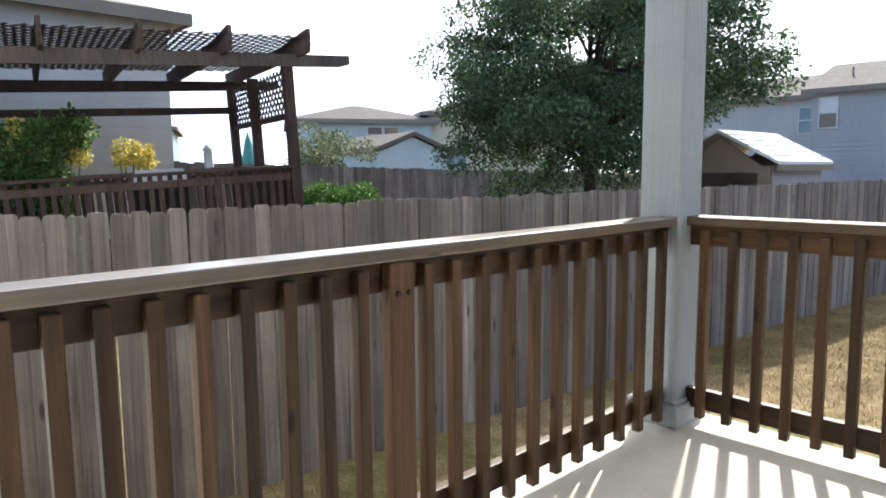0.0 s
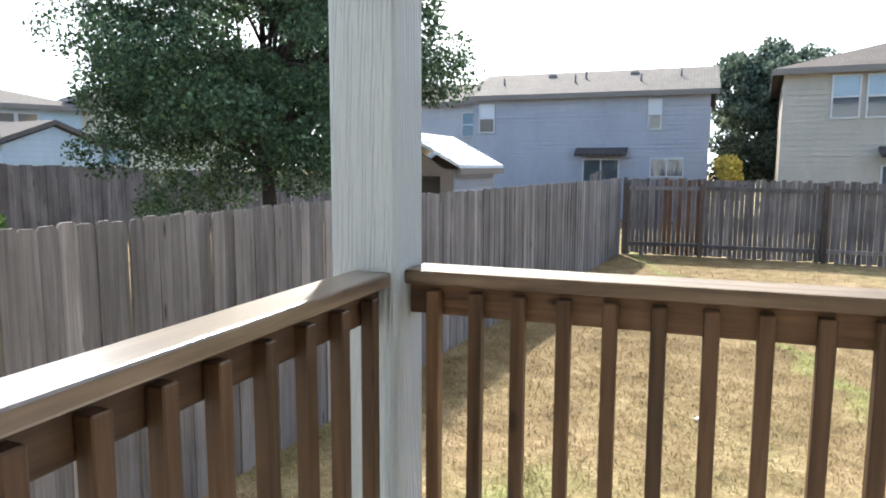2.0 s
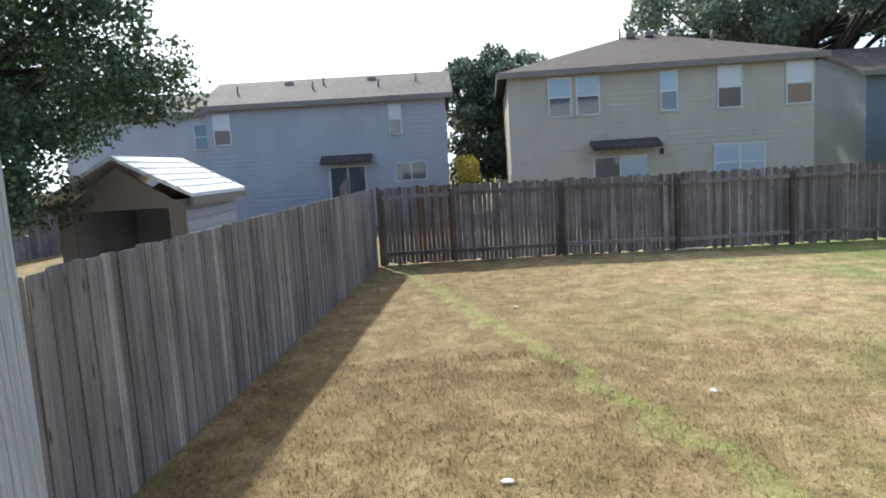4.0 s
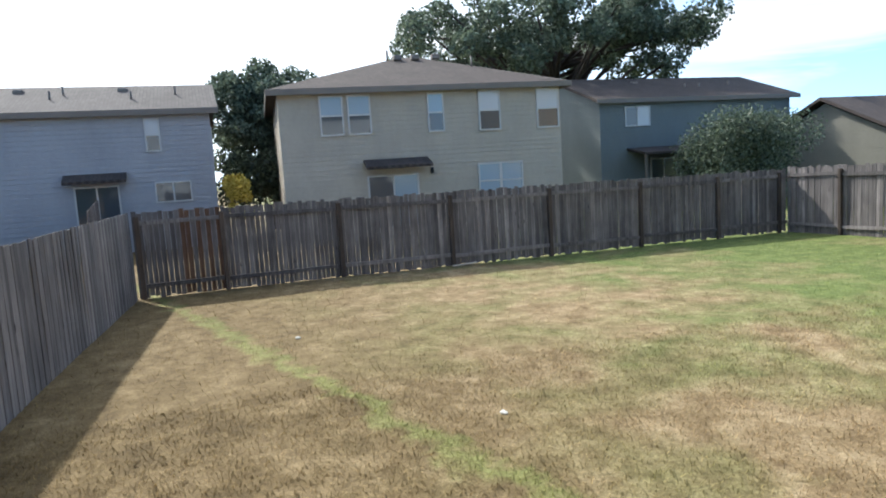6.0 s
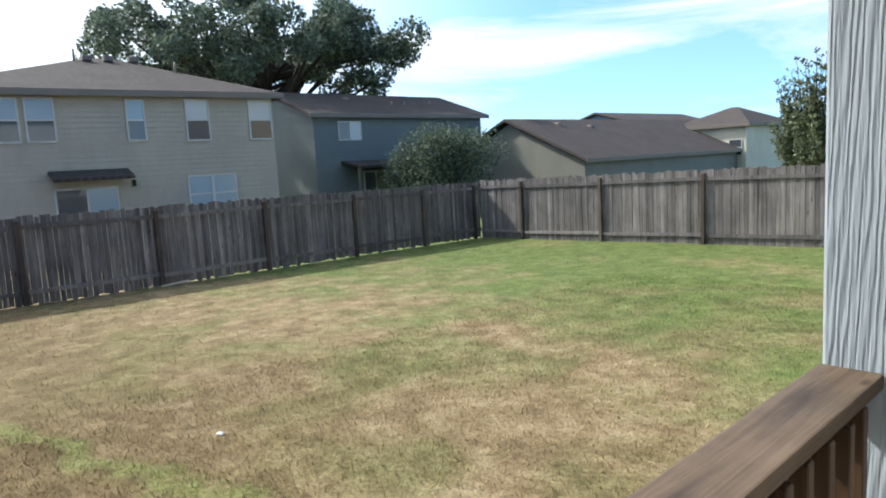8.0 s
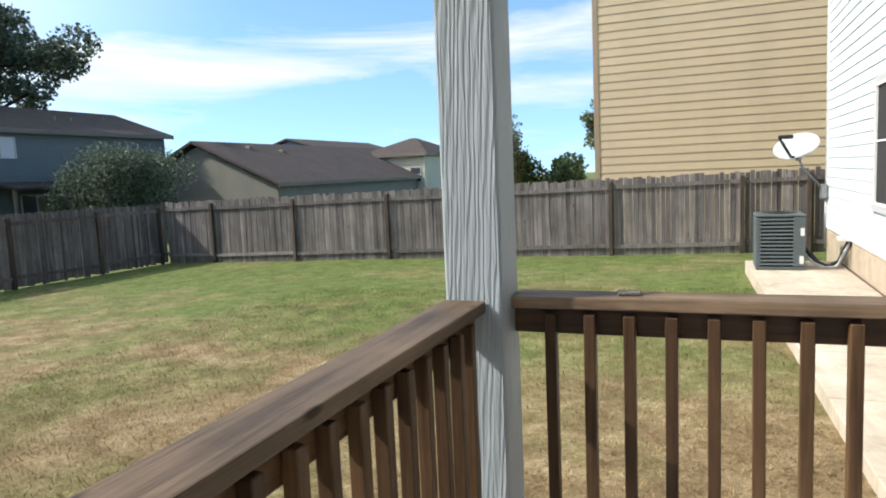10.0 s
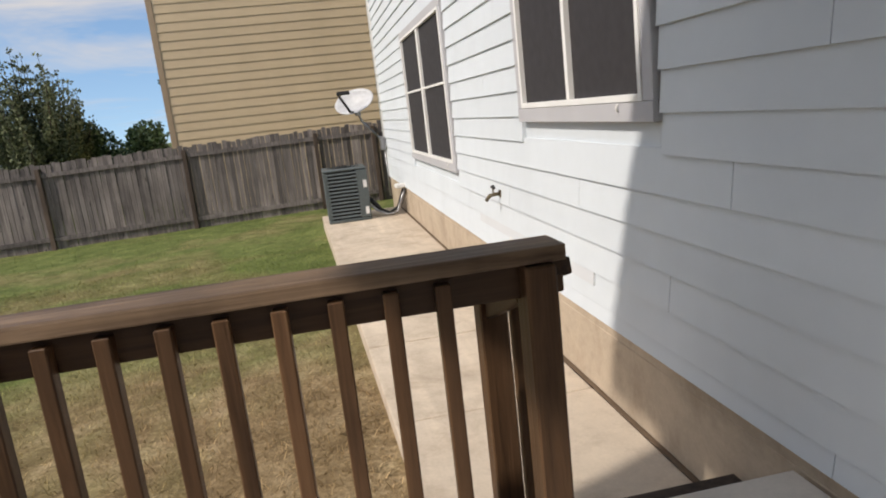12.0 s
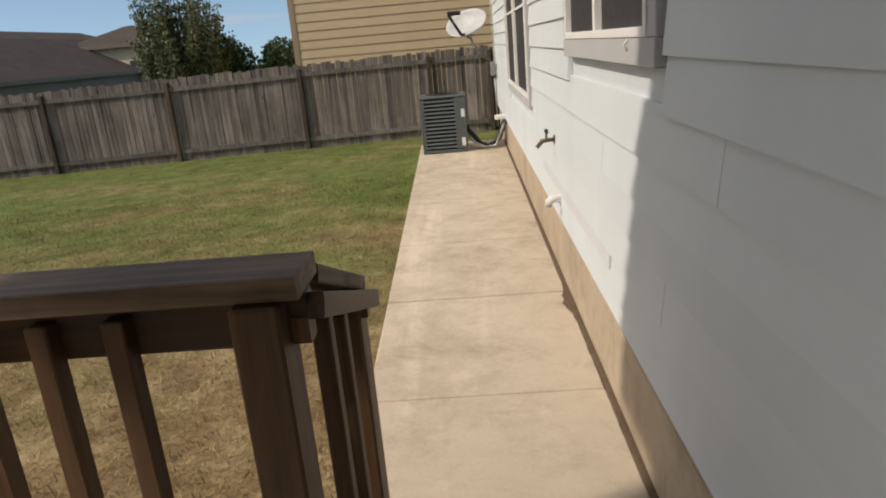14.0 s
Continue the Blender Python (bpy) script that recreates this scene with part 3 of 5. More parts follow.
def railing(label, axis, start, end, cap0, cap1, face, spots, inside, cap_mat=None):
    """A railing along an axis: cap board on edge boards, with square balusters on the inner face.
    cap0, cap1: the cap's edges across; face: where the sub rail's inner face lies; inside: which way the porch is (+1 or -1)."""
    r = thing("railing", label, "railing", group="porch railings")
    turn = ALONG_X if axis == "x" else ALONG_Y
    def put(name, along, across, z, length, w, h, mat):
        at = Matrix.Translation((along, across, z) if axis == "x" else (across, along, z)) @ turn
        return part(name, board_mesh(name, length, w, h, mat), mat, r, at=at)
    n = end - start
    put("cap_rail", start, cap0, 0.882, n, cap1 - cap0, 0.038, cap_mat or M_CAPW)
    low = min(face, face - inside * 0.038)
    put("top_rail", start, low, 0.795, n, 0.038, 0.086, M_RAIL)
    put("bottom_rail", start, low, 0.075, n, 0.038, 0.088, M_RAIL)
    for s in spots:
        c = face + inside * 0.0185
        where_ = (s, c, 0) if axis == "x" else (c, s, 0)
        part("baluster", BALUSTER, M_RAIL, r, at=Matrix.Translation(where_) @ pose(0, 0, 0, rng.uniform(-0.25, 0.25), rng.uniform(-0.25, 0.25), rng.uniform(-3, 3)))
    return r


def porch():
    porch_slab = boxes(((0.0, -0.40, -0.9), (2.86, 2.56, 0.0)), bevel=0.012)
    tagged(part("patio", porch_slab, M_PATIO), "worn pale concrete porch slab", "patio", kind="structure")
    porch_post(XA, YA, "blue-grey painted square porch post with pressed grain")
    porch_post(XA, -S, "blue-grey painted square porch post with pressed grain")
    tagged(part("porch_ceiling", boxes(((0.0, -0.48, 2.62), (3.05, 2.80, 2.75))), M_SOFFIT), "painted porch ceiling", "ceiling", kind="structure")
    tagged(part("porch_beam", boxes(((XA + 0.01, -S, 2.40), (XA + S - 0.01, YA + S, 2.618))), M_TRIM), "painted porch beam", "beam", kind="structure")
    tagged(part("porch_end_beam", boxes(((0.0, -S + 0.02, 2.40), (XA + 0.005, -0.02, 2.618))), M_TRIM), "painted porch end beam", "beam", kind="structure")
    tagged(part("porch_roof", solid([(-0.1, -0.53, 2.76), (3.2, -0.53, 2.62), (3.2, 2.9, 2.62), (-0.1, 2.9, 2.76), (-0.1, -0.53, 3.55), (3.2, -0.53, 2.74), (3.2, 2.9, 2.74), (-0.1, 2.9, 3.55)],
                                    [(0, 1, 2, 3), (7, 6, 5, 4), (0, 4, 5, 1), (1, 5, 6, 2), (2, 6, 7, 3), (3, 7, 4, 0)]), M_ROOF), "brown shingled porch roof", "roof", kind="structure")
    # side railing towards the neighbour, with its middle post
    side = railing("brown stained wooden porch railing beside the fence", "x", 0.03, XA - 0.004, YA + 0.012, YA + 0.122, YA + 0.05,
                   [0.06, 0.14, 0.225, 0.315, 0.41, 0.51, 0.615, 0.725, 0.83, 0.94, 1.17, 1.285, 1.405, 1.53, 1.655, 1.785, 1.915, 2.055, 2.20, 2.34, 2.495], -1, M_CAP)
    part("middle_post", boxes(((1.022, YA + 0.006, 0.0), (1.108, YA + 0.049, 0.879)), bevel=0.004), M_RAIL, side, "knotty brown middle post")
    for x in (1.046, 1.086):
        part("bolt_head", tube([(x, YA + 0.0075, 0.795), (x, YA - 0.004, 0.795)], [0.009, 0.007], 12), M_FPOST, side, "dark sunken bolt head")
    railing("brown stained wooden porch railing facing the yard", "y", 0.004, YA - 0.004, XA + 0.055, XA + 0.195, XA + 0.095,
            [2.21 - 0.1165 * k for k in range(19)], -1)
    front = railing("weathered brown porch railing beside the steps", "x", 0.832, XA - 0.004, -0.22, -0.085, -0.125,
                    [2.46 - 0.1215 * k for k in range(12)], 1)
    part("end_post", boxes(((0.86, -0.16, -0.0), (0.936, -0.07, 0.879)), bevel=0.005), M_RAIL, front, "square end post of the railing")
    # short stair railing that turns away from the porch beside the steps
    st = thing("stair_railing", "short weathered wooden handrail beside the porch steps", "handrail", pose(0.85, -0.22, 0))
    part("far_post", boxes(((-0.005, -0.47, -0.40), (0.085, -0.38, 0.70)), bevel=0.005), M_RAIL, st)
    part("cap_rail", board_mesh("cap_rail", 0.47, 0.12, 0.036, M_CAPW), M_CAPW, st, at=Matrix.Translation((-0.008, -0.475, 0.672)) @ pose(0, 0, 0, 22) @ ALONG_Y)
    part("top_rail", board_mesh("top_rail", 0.40, 0.036, 0.085, M_RAIL), M_RAIL, st, at=Matrix.Translation((0.03, -0.385, 0.60)) @ pose(0, 0, 0, 22) @ ALONG_Y)
    part("bottom_rail", boxes(((0.03, -0.38, -0.12), (0.066, -0.002, -0.04)), bevel=0.004), M_RAIL, st)
    part("grab_bar", board_mesh("grab_bar", 0.56, 0.032, 0.042, M_RAIL), M_RAIL, st, "chunky wooden grab rail", at=Matrix.Translation((-0.045, -0.43, 0.645)) @ pose(0, 0, 0, 20) @ ALONG_Y)
    part("bar_block", boxes(((-0.02, -0.43, 0.63), (-0.006, -0.40, 0.68))), M_RAIL, st)
    part("bar_block", boxes(((-0.02, 0.06, 0.80), (0.009, 0.10, 0.84))), M_RAIL, st)
    for k in range(2):
        part("baluster", BALUSTER, M_RAIL, st, at=pose(0.012, -0.10 - 0.13 * k, -0.10 - 0.05 * k))
    stp = thing("porch_step", "worn wooden step board between porch and walkway", "step", pose(-0.02, -0.50, -0.185))
    part("tread", boxes(((0.03, -0.21, -0.045), (0.93, -0.02, 0.0)), bevel=0.008), M_FPOST, stp)
    for x in (0.06, 0.86):
        part("stringer", boxes(((x, -0.19, -0.22), (x + 0.04, -0.03, -0.046)), bevel=0.004), M_FPOST, stp)


def walkway():
    w = tagged(new("walkway"), "stained tan concrete walkway along the house wall", "walkway", kind="structure")
    cuts = [-0.405, -2.04, -3.34, -4.64, -5.94, -7.24, -8.54, -10.6]
    edge = lambda y: 1.095 - 0.028 * y
    for a, b in zip(cuts, cuts[1:]):
        y0, y1, top = b + 0.006, a - 0.006, -0.385 + 0.003 * rng.uniform(-1, 1)
        bm = solid([(x, y, z) for y in (y0, y1) for x, z in ((0.014, -0.62), (edge(y), -0.62), (edge(y), top), (0.014, top))],
                   [(0, 1, 2, 3), (7, 6, 5, 4), (1, 5, 6, 2), (0, 4, 5, 1), (3, 2, 6, 7), (0, 3, 7, 4)])
        bmesh.ops.bevel(bm, geom=bm.edges[:], offset=0.009, segments=2, affect="EDGES", profile=0.5)
        part("slab", bm, M_WALK, w)
    part("joint_bed", boxes(((0.03, -10.55, -0.7), (1.1, -0.405, -0.396))), M_SOIL, w)
    dirt = bmesh.new()
    prev = None
    for k in range(335):
        y = -0.45 - k * 0.03
        wd = 0.008 + 0.022 * abs(noise.noise((0, y * 5.1, 3))) + 0.012 * abs(noise.noise((0, y * 19.0, 7))) + (0.045 + 0.03 * noise.noise((0, y * 14, 1))) * math.exp(-((y + 3.15) / 0.22) ** 2)
        row = [dirt.verts.new(p) for p in ((-0.01, y, -0.377), (0.008, y, -0.378), (max(wd, 0.017), y, -0.3815))]
        if prev:
            for a in (0, 1):
                dirt.faces.new((prev[a], row[a], row[a + 1], prev[a + 1]))
        prev = row
    part("soil_line", dirt, M_SOIL, w)


# ---- fences ----
def picket(name, width, height, mat, ear=0.012, thick=0.016, rounded=False):
    bm = bmesh.new()
    w = width / 2
    top = [(-w, height - ear * 1.6), (-w + ear * 0.45, height - ear * 0.5), (-w + ear * 1.3, height), (w - ear * 1.3, height), (w - ear * 0.45, height - ear * 0.5), (w, height - ear * 1.6)] if rounded else [(-w, height), (w, height)]
    ring = [(-w, 0.0), *top, (w, 0.0)]
    a = [bm.verts.new((x, 0, z)) for x, z in ring]
    b = [bm.verts.new((x, thick, z)) for x, z in ring]
    bm.faces.new(a)
    bm.faces.new(b[::-1])
    for i in range(len(ring)):
        j = (i + 1) % len(ring)
        bm.faces.new((a[j], a[i], b[i], b[j]))
    return mesh_of(name, bm, mat)


def fence(name, label, p0, p1, z_base, z_top, pitch, mat, side, posts, rounded=False, gap=0.004, rails=True, jag=0.02, rust=(0, 0)):
    """A board fence from p0 to p1. z_base, z_top: heights at both ends; side: +1 if posts and rails stand on the left of p0 -> p1.
    posts: distances along it."""
    f = thing(name, label, "fence", kind="structure")
    p0, p1 = Vector(p0), Vector(p1)
    d = (p1 - p0)
    length = d.length
    ang = math.degrees(math.atan2(d.y, d.x))
    base_ = lambda s: z_base[0] + (z_base[1] - z_base[0]) * s / length
    top_ = lambda s: z_top[0] + (z_top[1] - z_top[0]) * s / length
    kinds = [picket("picket", pitch * k - gap, 1.0, mat, rounded=rounded) for k in (1.0, 1.02, 0.985, 0.955)]
    rusty = [picket("picket", pitch - gap, 1.0, M_RUST, rounded=rounded)]
    n = int(length / pitch)
    for k in range(n):
        s = (k + 0.5) * pitch
        q = p0 + d * (s / length)
        h0, h1 = base_(s) + rng.uniform(-0.02, 0.04), top_(s) + rng.uniform(-jag, jag)
        m = pose(q.x, q.y, h0, rng.uniform(-0.3, 0.3), rng.uniform(-0.25, 0.25), ang + rng.uniform(-0.5, 0.5)) @ Matrix.Diagonal((1, 1, h1 - h0, 1))
        if rng.random() < 0.06:
            m = m @ Matrix.Translation((0, rng.uniform(-0.012, 0.012), 0))
        m = m @ Matrix.Translation((0, (k % 2) * 0.007 + rng.uniform(-0.002, 0.002), 0))
        part("picket", rng.choice(rusty if rust[0] < s < rust[1] and rng.random() < 0.7 else kinds), mat, f, at=m)
    turn = pose(p0.x, p0.y, 0, 0, 0, ang)
    y0, y1 = (0.017, 0.06) if side > 0 else (-0.045, -0.002)
    if rails:
        edges = [0, *posts, length]
        for a, b in zip(edges, edges[1:]):
            if b - a < 0.3:
                continue
            for k in (0.12, 0.86):
                za = base_(a) + k * (top_(a) - base_(a)) + rng.uniform(-0.02, 0.02)
                zb = base_(b) + k * (top_(b) - base_(b)) + rng.uniform(-0.02, 0.02)
                pts = [(x, y, z + dz) for x, z in ((a + 0.02, za), (b - 0.02, zb)) for y in (y0, y1) for dz in (0, 0.085)]
                part("rail", solid(pts, [(0, 1, 3, 2), (4, 6, 7, 5), (0, 4, 5, 1), (2, 3, 7, 6), (1, 5, 7, 3), (0, 2, 6, 4)]), mat, f, at=turn.copy())
        for s in posts:
            lo, hi = (y0, y0 + 0.09) if side > 0 else (y1 - 0.09, y1)
            part("fence_post", boxes(((s - 0.045, lo, base_(s) - 0.3), (s + 0.045, hi, top_(s) - 0.08)), bevel=0.006), M_FPOST, f,
                 at=turn @ Matrix.Translation((0, 0.0, 0)) @ pose(0, 0, 0, rng.uniform(-0.6, 0.6), 0, 0))
    return f


def fences():
    fence("side_fence", "weathered grey picket fence with rounded tops beside the porch", (-4.0, 4.68), (17.15, 3.12), (-0.62, -0.84), (0.94, 0.94), 0.092, M_FENCE, 1, [], rounded=True, gap=0.0015, rails=False, jag=0.012)
    fence("back_fence", "weathered grey-brown board fence with rails and posts at the yard's far end", (17.2, 3.1), (17.2, -13.92), (-0.80, -0.96), (0.93, 0.80), 0.1, M_FENCE2, -1,
          [0.1, 1.72, 4.18, 6.80, 9.40, 12.05, 14.55, 16.7], gap=0.006, jag=0.03, rust=(0.9, 1.72))
    fence("cross_fence", "weathered brown board fence with rails and posts by the tan house", (17.15, -13.9), (-1.0, -13.62), (-1.02, -0.64), (0.84, 1.12), 0.1, M_FENCE2, -1,
          [1.75, 4.55, 7.45, 10.25, 13.12, 15.85, 17.1], gap=0.006, jag=0.03)
    fence("neighbour_fence", "grey board fence beyond the neighbouring yard", (4.0, 14.6), (30.0, 14.0), (-0.9, -1.2), (1.38, 0.70), 0.14, M_FENCE2, 1, [], rails=False, gap=-0.003)
    fence("far_yard_fence", "dark board fence beyond the next yard", (23.5, -24.0), (3.0, -24.0), (-1.2, -1.0), (0.40, 0.72), 0.14, M_FENCE2, 1, [], rails=False, gap=-0.003)
    fence("shed_yard_fence", "brown board fence behind the shed", (18.2, 4.0), (31.2, 5.4), (-1.0, -1.1), (0.98, 1.05), 0.14, M_FENCE2, 1, [], rails=False, gap=-0.003)


# ---- things by the house ----
def air_conditioner():
    a = thing("air_conditioner", "grey-green outdoor air-conditioning unit on the walkway slab", "air conditioner", pose(0.60, -10.2, -0.385))
    w, d, h = 0.69, 0.70, 0.87
    part("base_pan", boxes(((0, 0, 0), (w, d, 0.05)), bevel=0.012), M_AC, a)
    part("coil", boxes(((0.035, 0.035, 0.05), (w - 0.035, d - 0.035, h - 0.05))), M_ACDARK, a)
    for x, y in ((0, 0), (w - 0.07, 0), (w - 0.07, d - 0.07)):
        part("corner_post", boxes(((x, y, 0.05), (x + 0.07, y + 0.07, h - 0.05)), bevel=0.015), M_AC, a)
    part("service_panel", boxes(((0.0, d - 0.2, 0.051), (0.17, d + 0.004, h - 0.052)), bevel=0.012), M_AC, a)
    slat = mesh_of("louvre", box(bmesh.new(), (0, -0.006, -0.016), (1, 0.006, 0.016), 0.003), M_AC)
    for k in range(13):
        z = 0.09 + k * 0.0577
        part("louvre", slat, M_AC, a, at=Matrix.Translation((0.16, d - 0.008, z)) @ pose(0, 0, 0, 35) @ Matrix.Diagonal((w - 0.2, 1, 1, 1)))
        part("louvre", slat, M_AC, a, at=Matrix.Translation((w - 0.008, 0.06, z)) @ pose(0, 0, 0, 0, 0, 90) @ pose(0, 0, 0, -35) @ Matrix.Diagonal((d - 0.12, 1, 1, 1)))
    top = boxes(((-0.008, -0.008, h - 0.05), (w + 0.008, d + 0.008, h - 0.012)), bevel=0.016)
    part("top_cap", top, M_AC, a)
    for r in (0.08, 0.14, 0.2, 0.25):
        pts = [(w / 2 + r * math.cos(t * math.pi / 12), d / 2 + r * math.sin(t * math.pi / 12), h - 0.004 + 0.02 * (1 - r / 0.26)) for t in range(25)]
        part("fan_guard_ring", tube(pts, 0.004, 5, False), M_ACDARK, a)
    part("label", boxes(((0.03, d + 0.004, 0.10), (0.085, d + 0.007, 0.22))), M_LABEL, a, "white label")
    part("label", boxes(((0.02, d + 0.004, 0.53), (0.075, d + 0.007, 0.65))), M_LABEL, a, "white label")
    hoses = thing("refrigerant_lines", "black insulated lines and cable looping to the wall", "pipe", pose(-0.05, -9.55, -0.385) @ Matrix.Diagonal((2.0, 1.1, 1.1, 1)))
    part("insulated_line", tube([(0.33, -0.2, 0.30), (0.28, -0.16, 0.2), (0.24, -0.12, 0.1), (0.17, -0.08, 0.045), (0.09, -0.05, 0.12), (0.05, -0.05, 0.3), (0.02, -0.05, 0.42)], 0.022, 8), M_BLACK, hoses)
    part("cable", tube([(0.33, -0.12, 0.22), (0.27, -0.08, 0.1), (0.19, -0.02, 0.035), (0.11, 0.02, 0.06), (0.07, 0.03, 0.22), (0.03, 0.02, 0.4)], 0.012, 8), M_METAL, hoses)
    part("line_cover", boxes(((0.0, -0.1, 0.40), (0.11, 0.06, 0.46)), bevel=0.01), M_PVC, hoses, "white line cover on the wall")


def conduit():
    c = thing("conduit", "grey conduit pipe with a junction box at the house corner", "conduit", pose(0.03, HOUSE_END + 0.16, 0))
    part("pipe", tube([(0.012, 0, -0.3), (0.012, 0, 0.62)], 0.016, 8), M_METAL, c)
    part("junction_box", boxes(((-0.005, -0.07, 0.60), (0.085, 0.07, 0.84)), bevel=0.01), M_METAL, c)
    part("riser", tube([(0.012, 0, 0.84), (0.012, 0, 6.0)], 0.012, 8), M_PVC, c, "white riser pipe")


def dish():
    d = thing("satellite_dish", "pale grey satellite dish on a bent mast above the fence", "satellite dish", pose(0.43, -12.0, 0.83))
    part("mast", tube([(-0.42, -0.2, -0.15), (-0.34, -0.15, 0.0), (-0.05, 0.0, 0.33), (0.02, 0.0, 0.52)], 0.024, 8), M_METAL, d)
    part("foot", boxes(((-0.5, -0.3, -0.28), (-0.38, -0.12, -0.1)), bevel=0.01), M_METAL, d)
    bm = bmesh.new()
    rings = []
    for i in range(9):
        r = i / 8
        rings.append([bm.verts.new((0.40 * r * math.cos(a), 0.10 * r * r - 0.10, 0.29 * r * math.sin(a))) for a in np.linspace(0, 2 * math.pi, 28, endpoint=False)])
    for p, q in zip(rings, rings[1:]):
        for k in range(28):
            f = bm.faces.new((p[k], p[(k + 1) % 28], q[(k + 1) % 28], q[k]))
            f.smooth = True
    bmesh.ops.remove_doubles(bm, verts=bm.verts, dist=1e-4)
    bmesh.ops.solidify(bm, geom=bm.faces[:], thickness=0.012)
    part("reflector", bm, M_DISH, d, at=pose(0.06, 0.06, 0.72, 38, 6, -26))
    part("feed_arm", tube([(0.03, 0.06, 0.50), (0.16, 0.24, 0.52), (0.36, 0.40, 0.86)], [0.028, 0.026, 0.024], 6), M_BLACK, d)
    part("feed_horn", boxes(((0.14, 0.36, 0.84), (0.38, 0.45, 0.91)), bevel=0.015), M_BLACK, d)
    part("bracket", boxes(((-0.04, -0.06, 0.44), (0.06, 0.05, 0.60)), bevel=0.01), M_METAL, d)


# ---- plants ----
def leaf_mass(name, centres, radii, count, size, mat, seed, flat=0.8, droop=0.2, parent=None, label=""):
    """Many small leaves gathered in clumps round the centres."""
    r = np.random.RandomState(seed)
    centres, radii = np.array(centres, float), np.array(radii, float)
    pick = r.choice(len(centres), count, p=radii**2 / (radii**2).sum())
    v = r.normal(size=(count, 3))
    v /= np.linalg.norm(v, axis=1)[:, None]
    rad = r.uniform(0.25, 1.0, count) ** 0.5
    p = centres[pick] + v * (radii[pick] * rad)[:, None] * np.array([1, 1, flat])
    a = r.normal(size=(count, 3))
    a[:, 2] -= droop
    a /= np.linalg.norm(a, axis=1)[:, None]
    b = np.cross(a, r.normal(size=(count, 3)))
    b /= np.linalg.norm(b, axis=1)[:, None]
    ln = r.uniform(0.6, 1.3, count)[:, None] * size
    w = ln * r.uniform(0.28, 0.45, count)[:, None]
    q = np.stack([p, p + 0.5 * a * ln + b * w, p + a * ln, p + 0.5 * a * ln - b * w], 1).reshape(-1, 3)
    faces = (np.arange(count)[:, None] * 4 + [0, 1, 2, 3]).tolist()
    me = bpy.data.meshes.new(name)
    me.from_pydata(q.tolist(), [], faces)
    me.materials.append(mat)
    ob = part(name, me, mat, parent, label)
    return ob


def tree(name, label, at, height, trunk_r, crown, clumps, leaf_count, leaf_size, mat, seed, fork=0.25, clump_r=(0.5, 1.0), category="tree", flat=0.75, skip=None):
    """crown: centre height and half sizes (cz, rx, ry, rz). Limbs run to the clumps of the crown."""
    t = thing(name, label, category, pose(*at))
    r = random.Random(seed)
    cz, rx, ry, rz = crown
    fz = fork * height
    lean = (r.uniform(-0.15, 0.15), r.uniform(-0.15, 0.15))
    trunk = [(0, 0, -0.3), (lean[0] * 0.3, lean[1] * 0.3, fz * 0.5), (lean[0], lean[1], fz), (lean[0] * 1.6, lean[1] * 1.6, cz + rz * 0.45)]
    part("trunk", tube(trunk, [trunk_r * 1.25, trunk_r, trunk_r * 0.85, trunk_r * 0.2], 10), M_BARK, t)
    centres, radii = [], []
    for k in range(clumps):
        a = r.uniform(0, 2 * math.pi)
        e = r.uniform(-0.82, 1.0)
        s = r.uniform(0.12, 1.0) ** 0.5
        c = Vector((rx * s * math.cos(a) * math.sqrt(1 - e * e * 0.8), ry * s * math.sin(a) * math.sqrt(1 - e * e * 0.8), cz + rz * e * s))
        if skip and skip(c):
            continue
        centres.append(c)
        radii.append(r.uniform(*clump_r))
        if k % (5 if clumps > 200 else 2) == 0:
            f = r.uniform(0.0, 0.8)
            o = Vector((lean[0], lean[1], fz)).lerp(Vector((lean[0] * 1.6, lean[1] * 1.6, cz + rz * 0.3)), f)
            m = o.lerp(c, 0.5) + Vector((r.uniform(-0.2, 0.2), r.uniform(-0.2, 0.2), r.uniform(0.0, 0.3)))
            part("limb", tube([o, m, c], [trunk_r * (0.5 - 0.3 * f), trunk_r * 0.22, trunk_r * 0.06], 6), M_BARK, t)
    leaf_mass("crown", centres, radii, leaf_count, leaf_size, mat, seed, flat=flat, parent=t)
    return t


def shrub(name, label, at, size, count, leaf, mat, seed, category="shrub", blobs=14):
    s = thing(name, label, category, pose(*at))
    r = random.Random(seed)
    centres = [(size[0] * r.uniform(-0.75, 0.75), size[1] * r.uniform(-0.75, 0.75), size[2] * r.uniform(0.25, 0.8)) for _ in range(blobs)]
    for k in range(4):
        part("stem", tube([(0.05 * k - 0.1, 0, -0.2), (centres[k][0] * 0.5, centres[k][1] * 0.5, size[2] * 0.4), centres[k]], [0.03, 0.02, 0.006], 5), M_BARK, s)
    leaf_mass("foliage", centres, [0.42 * min(size) * r.uniform(0.7, 1.2) for _ in centres], count, leaf, mat, seed, flat=0.9, parent=s)
    return s


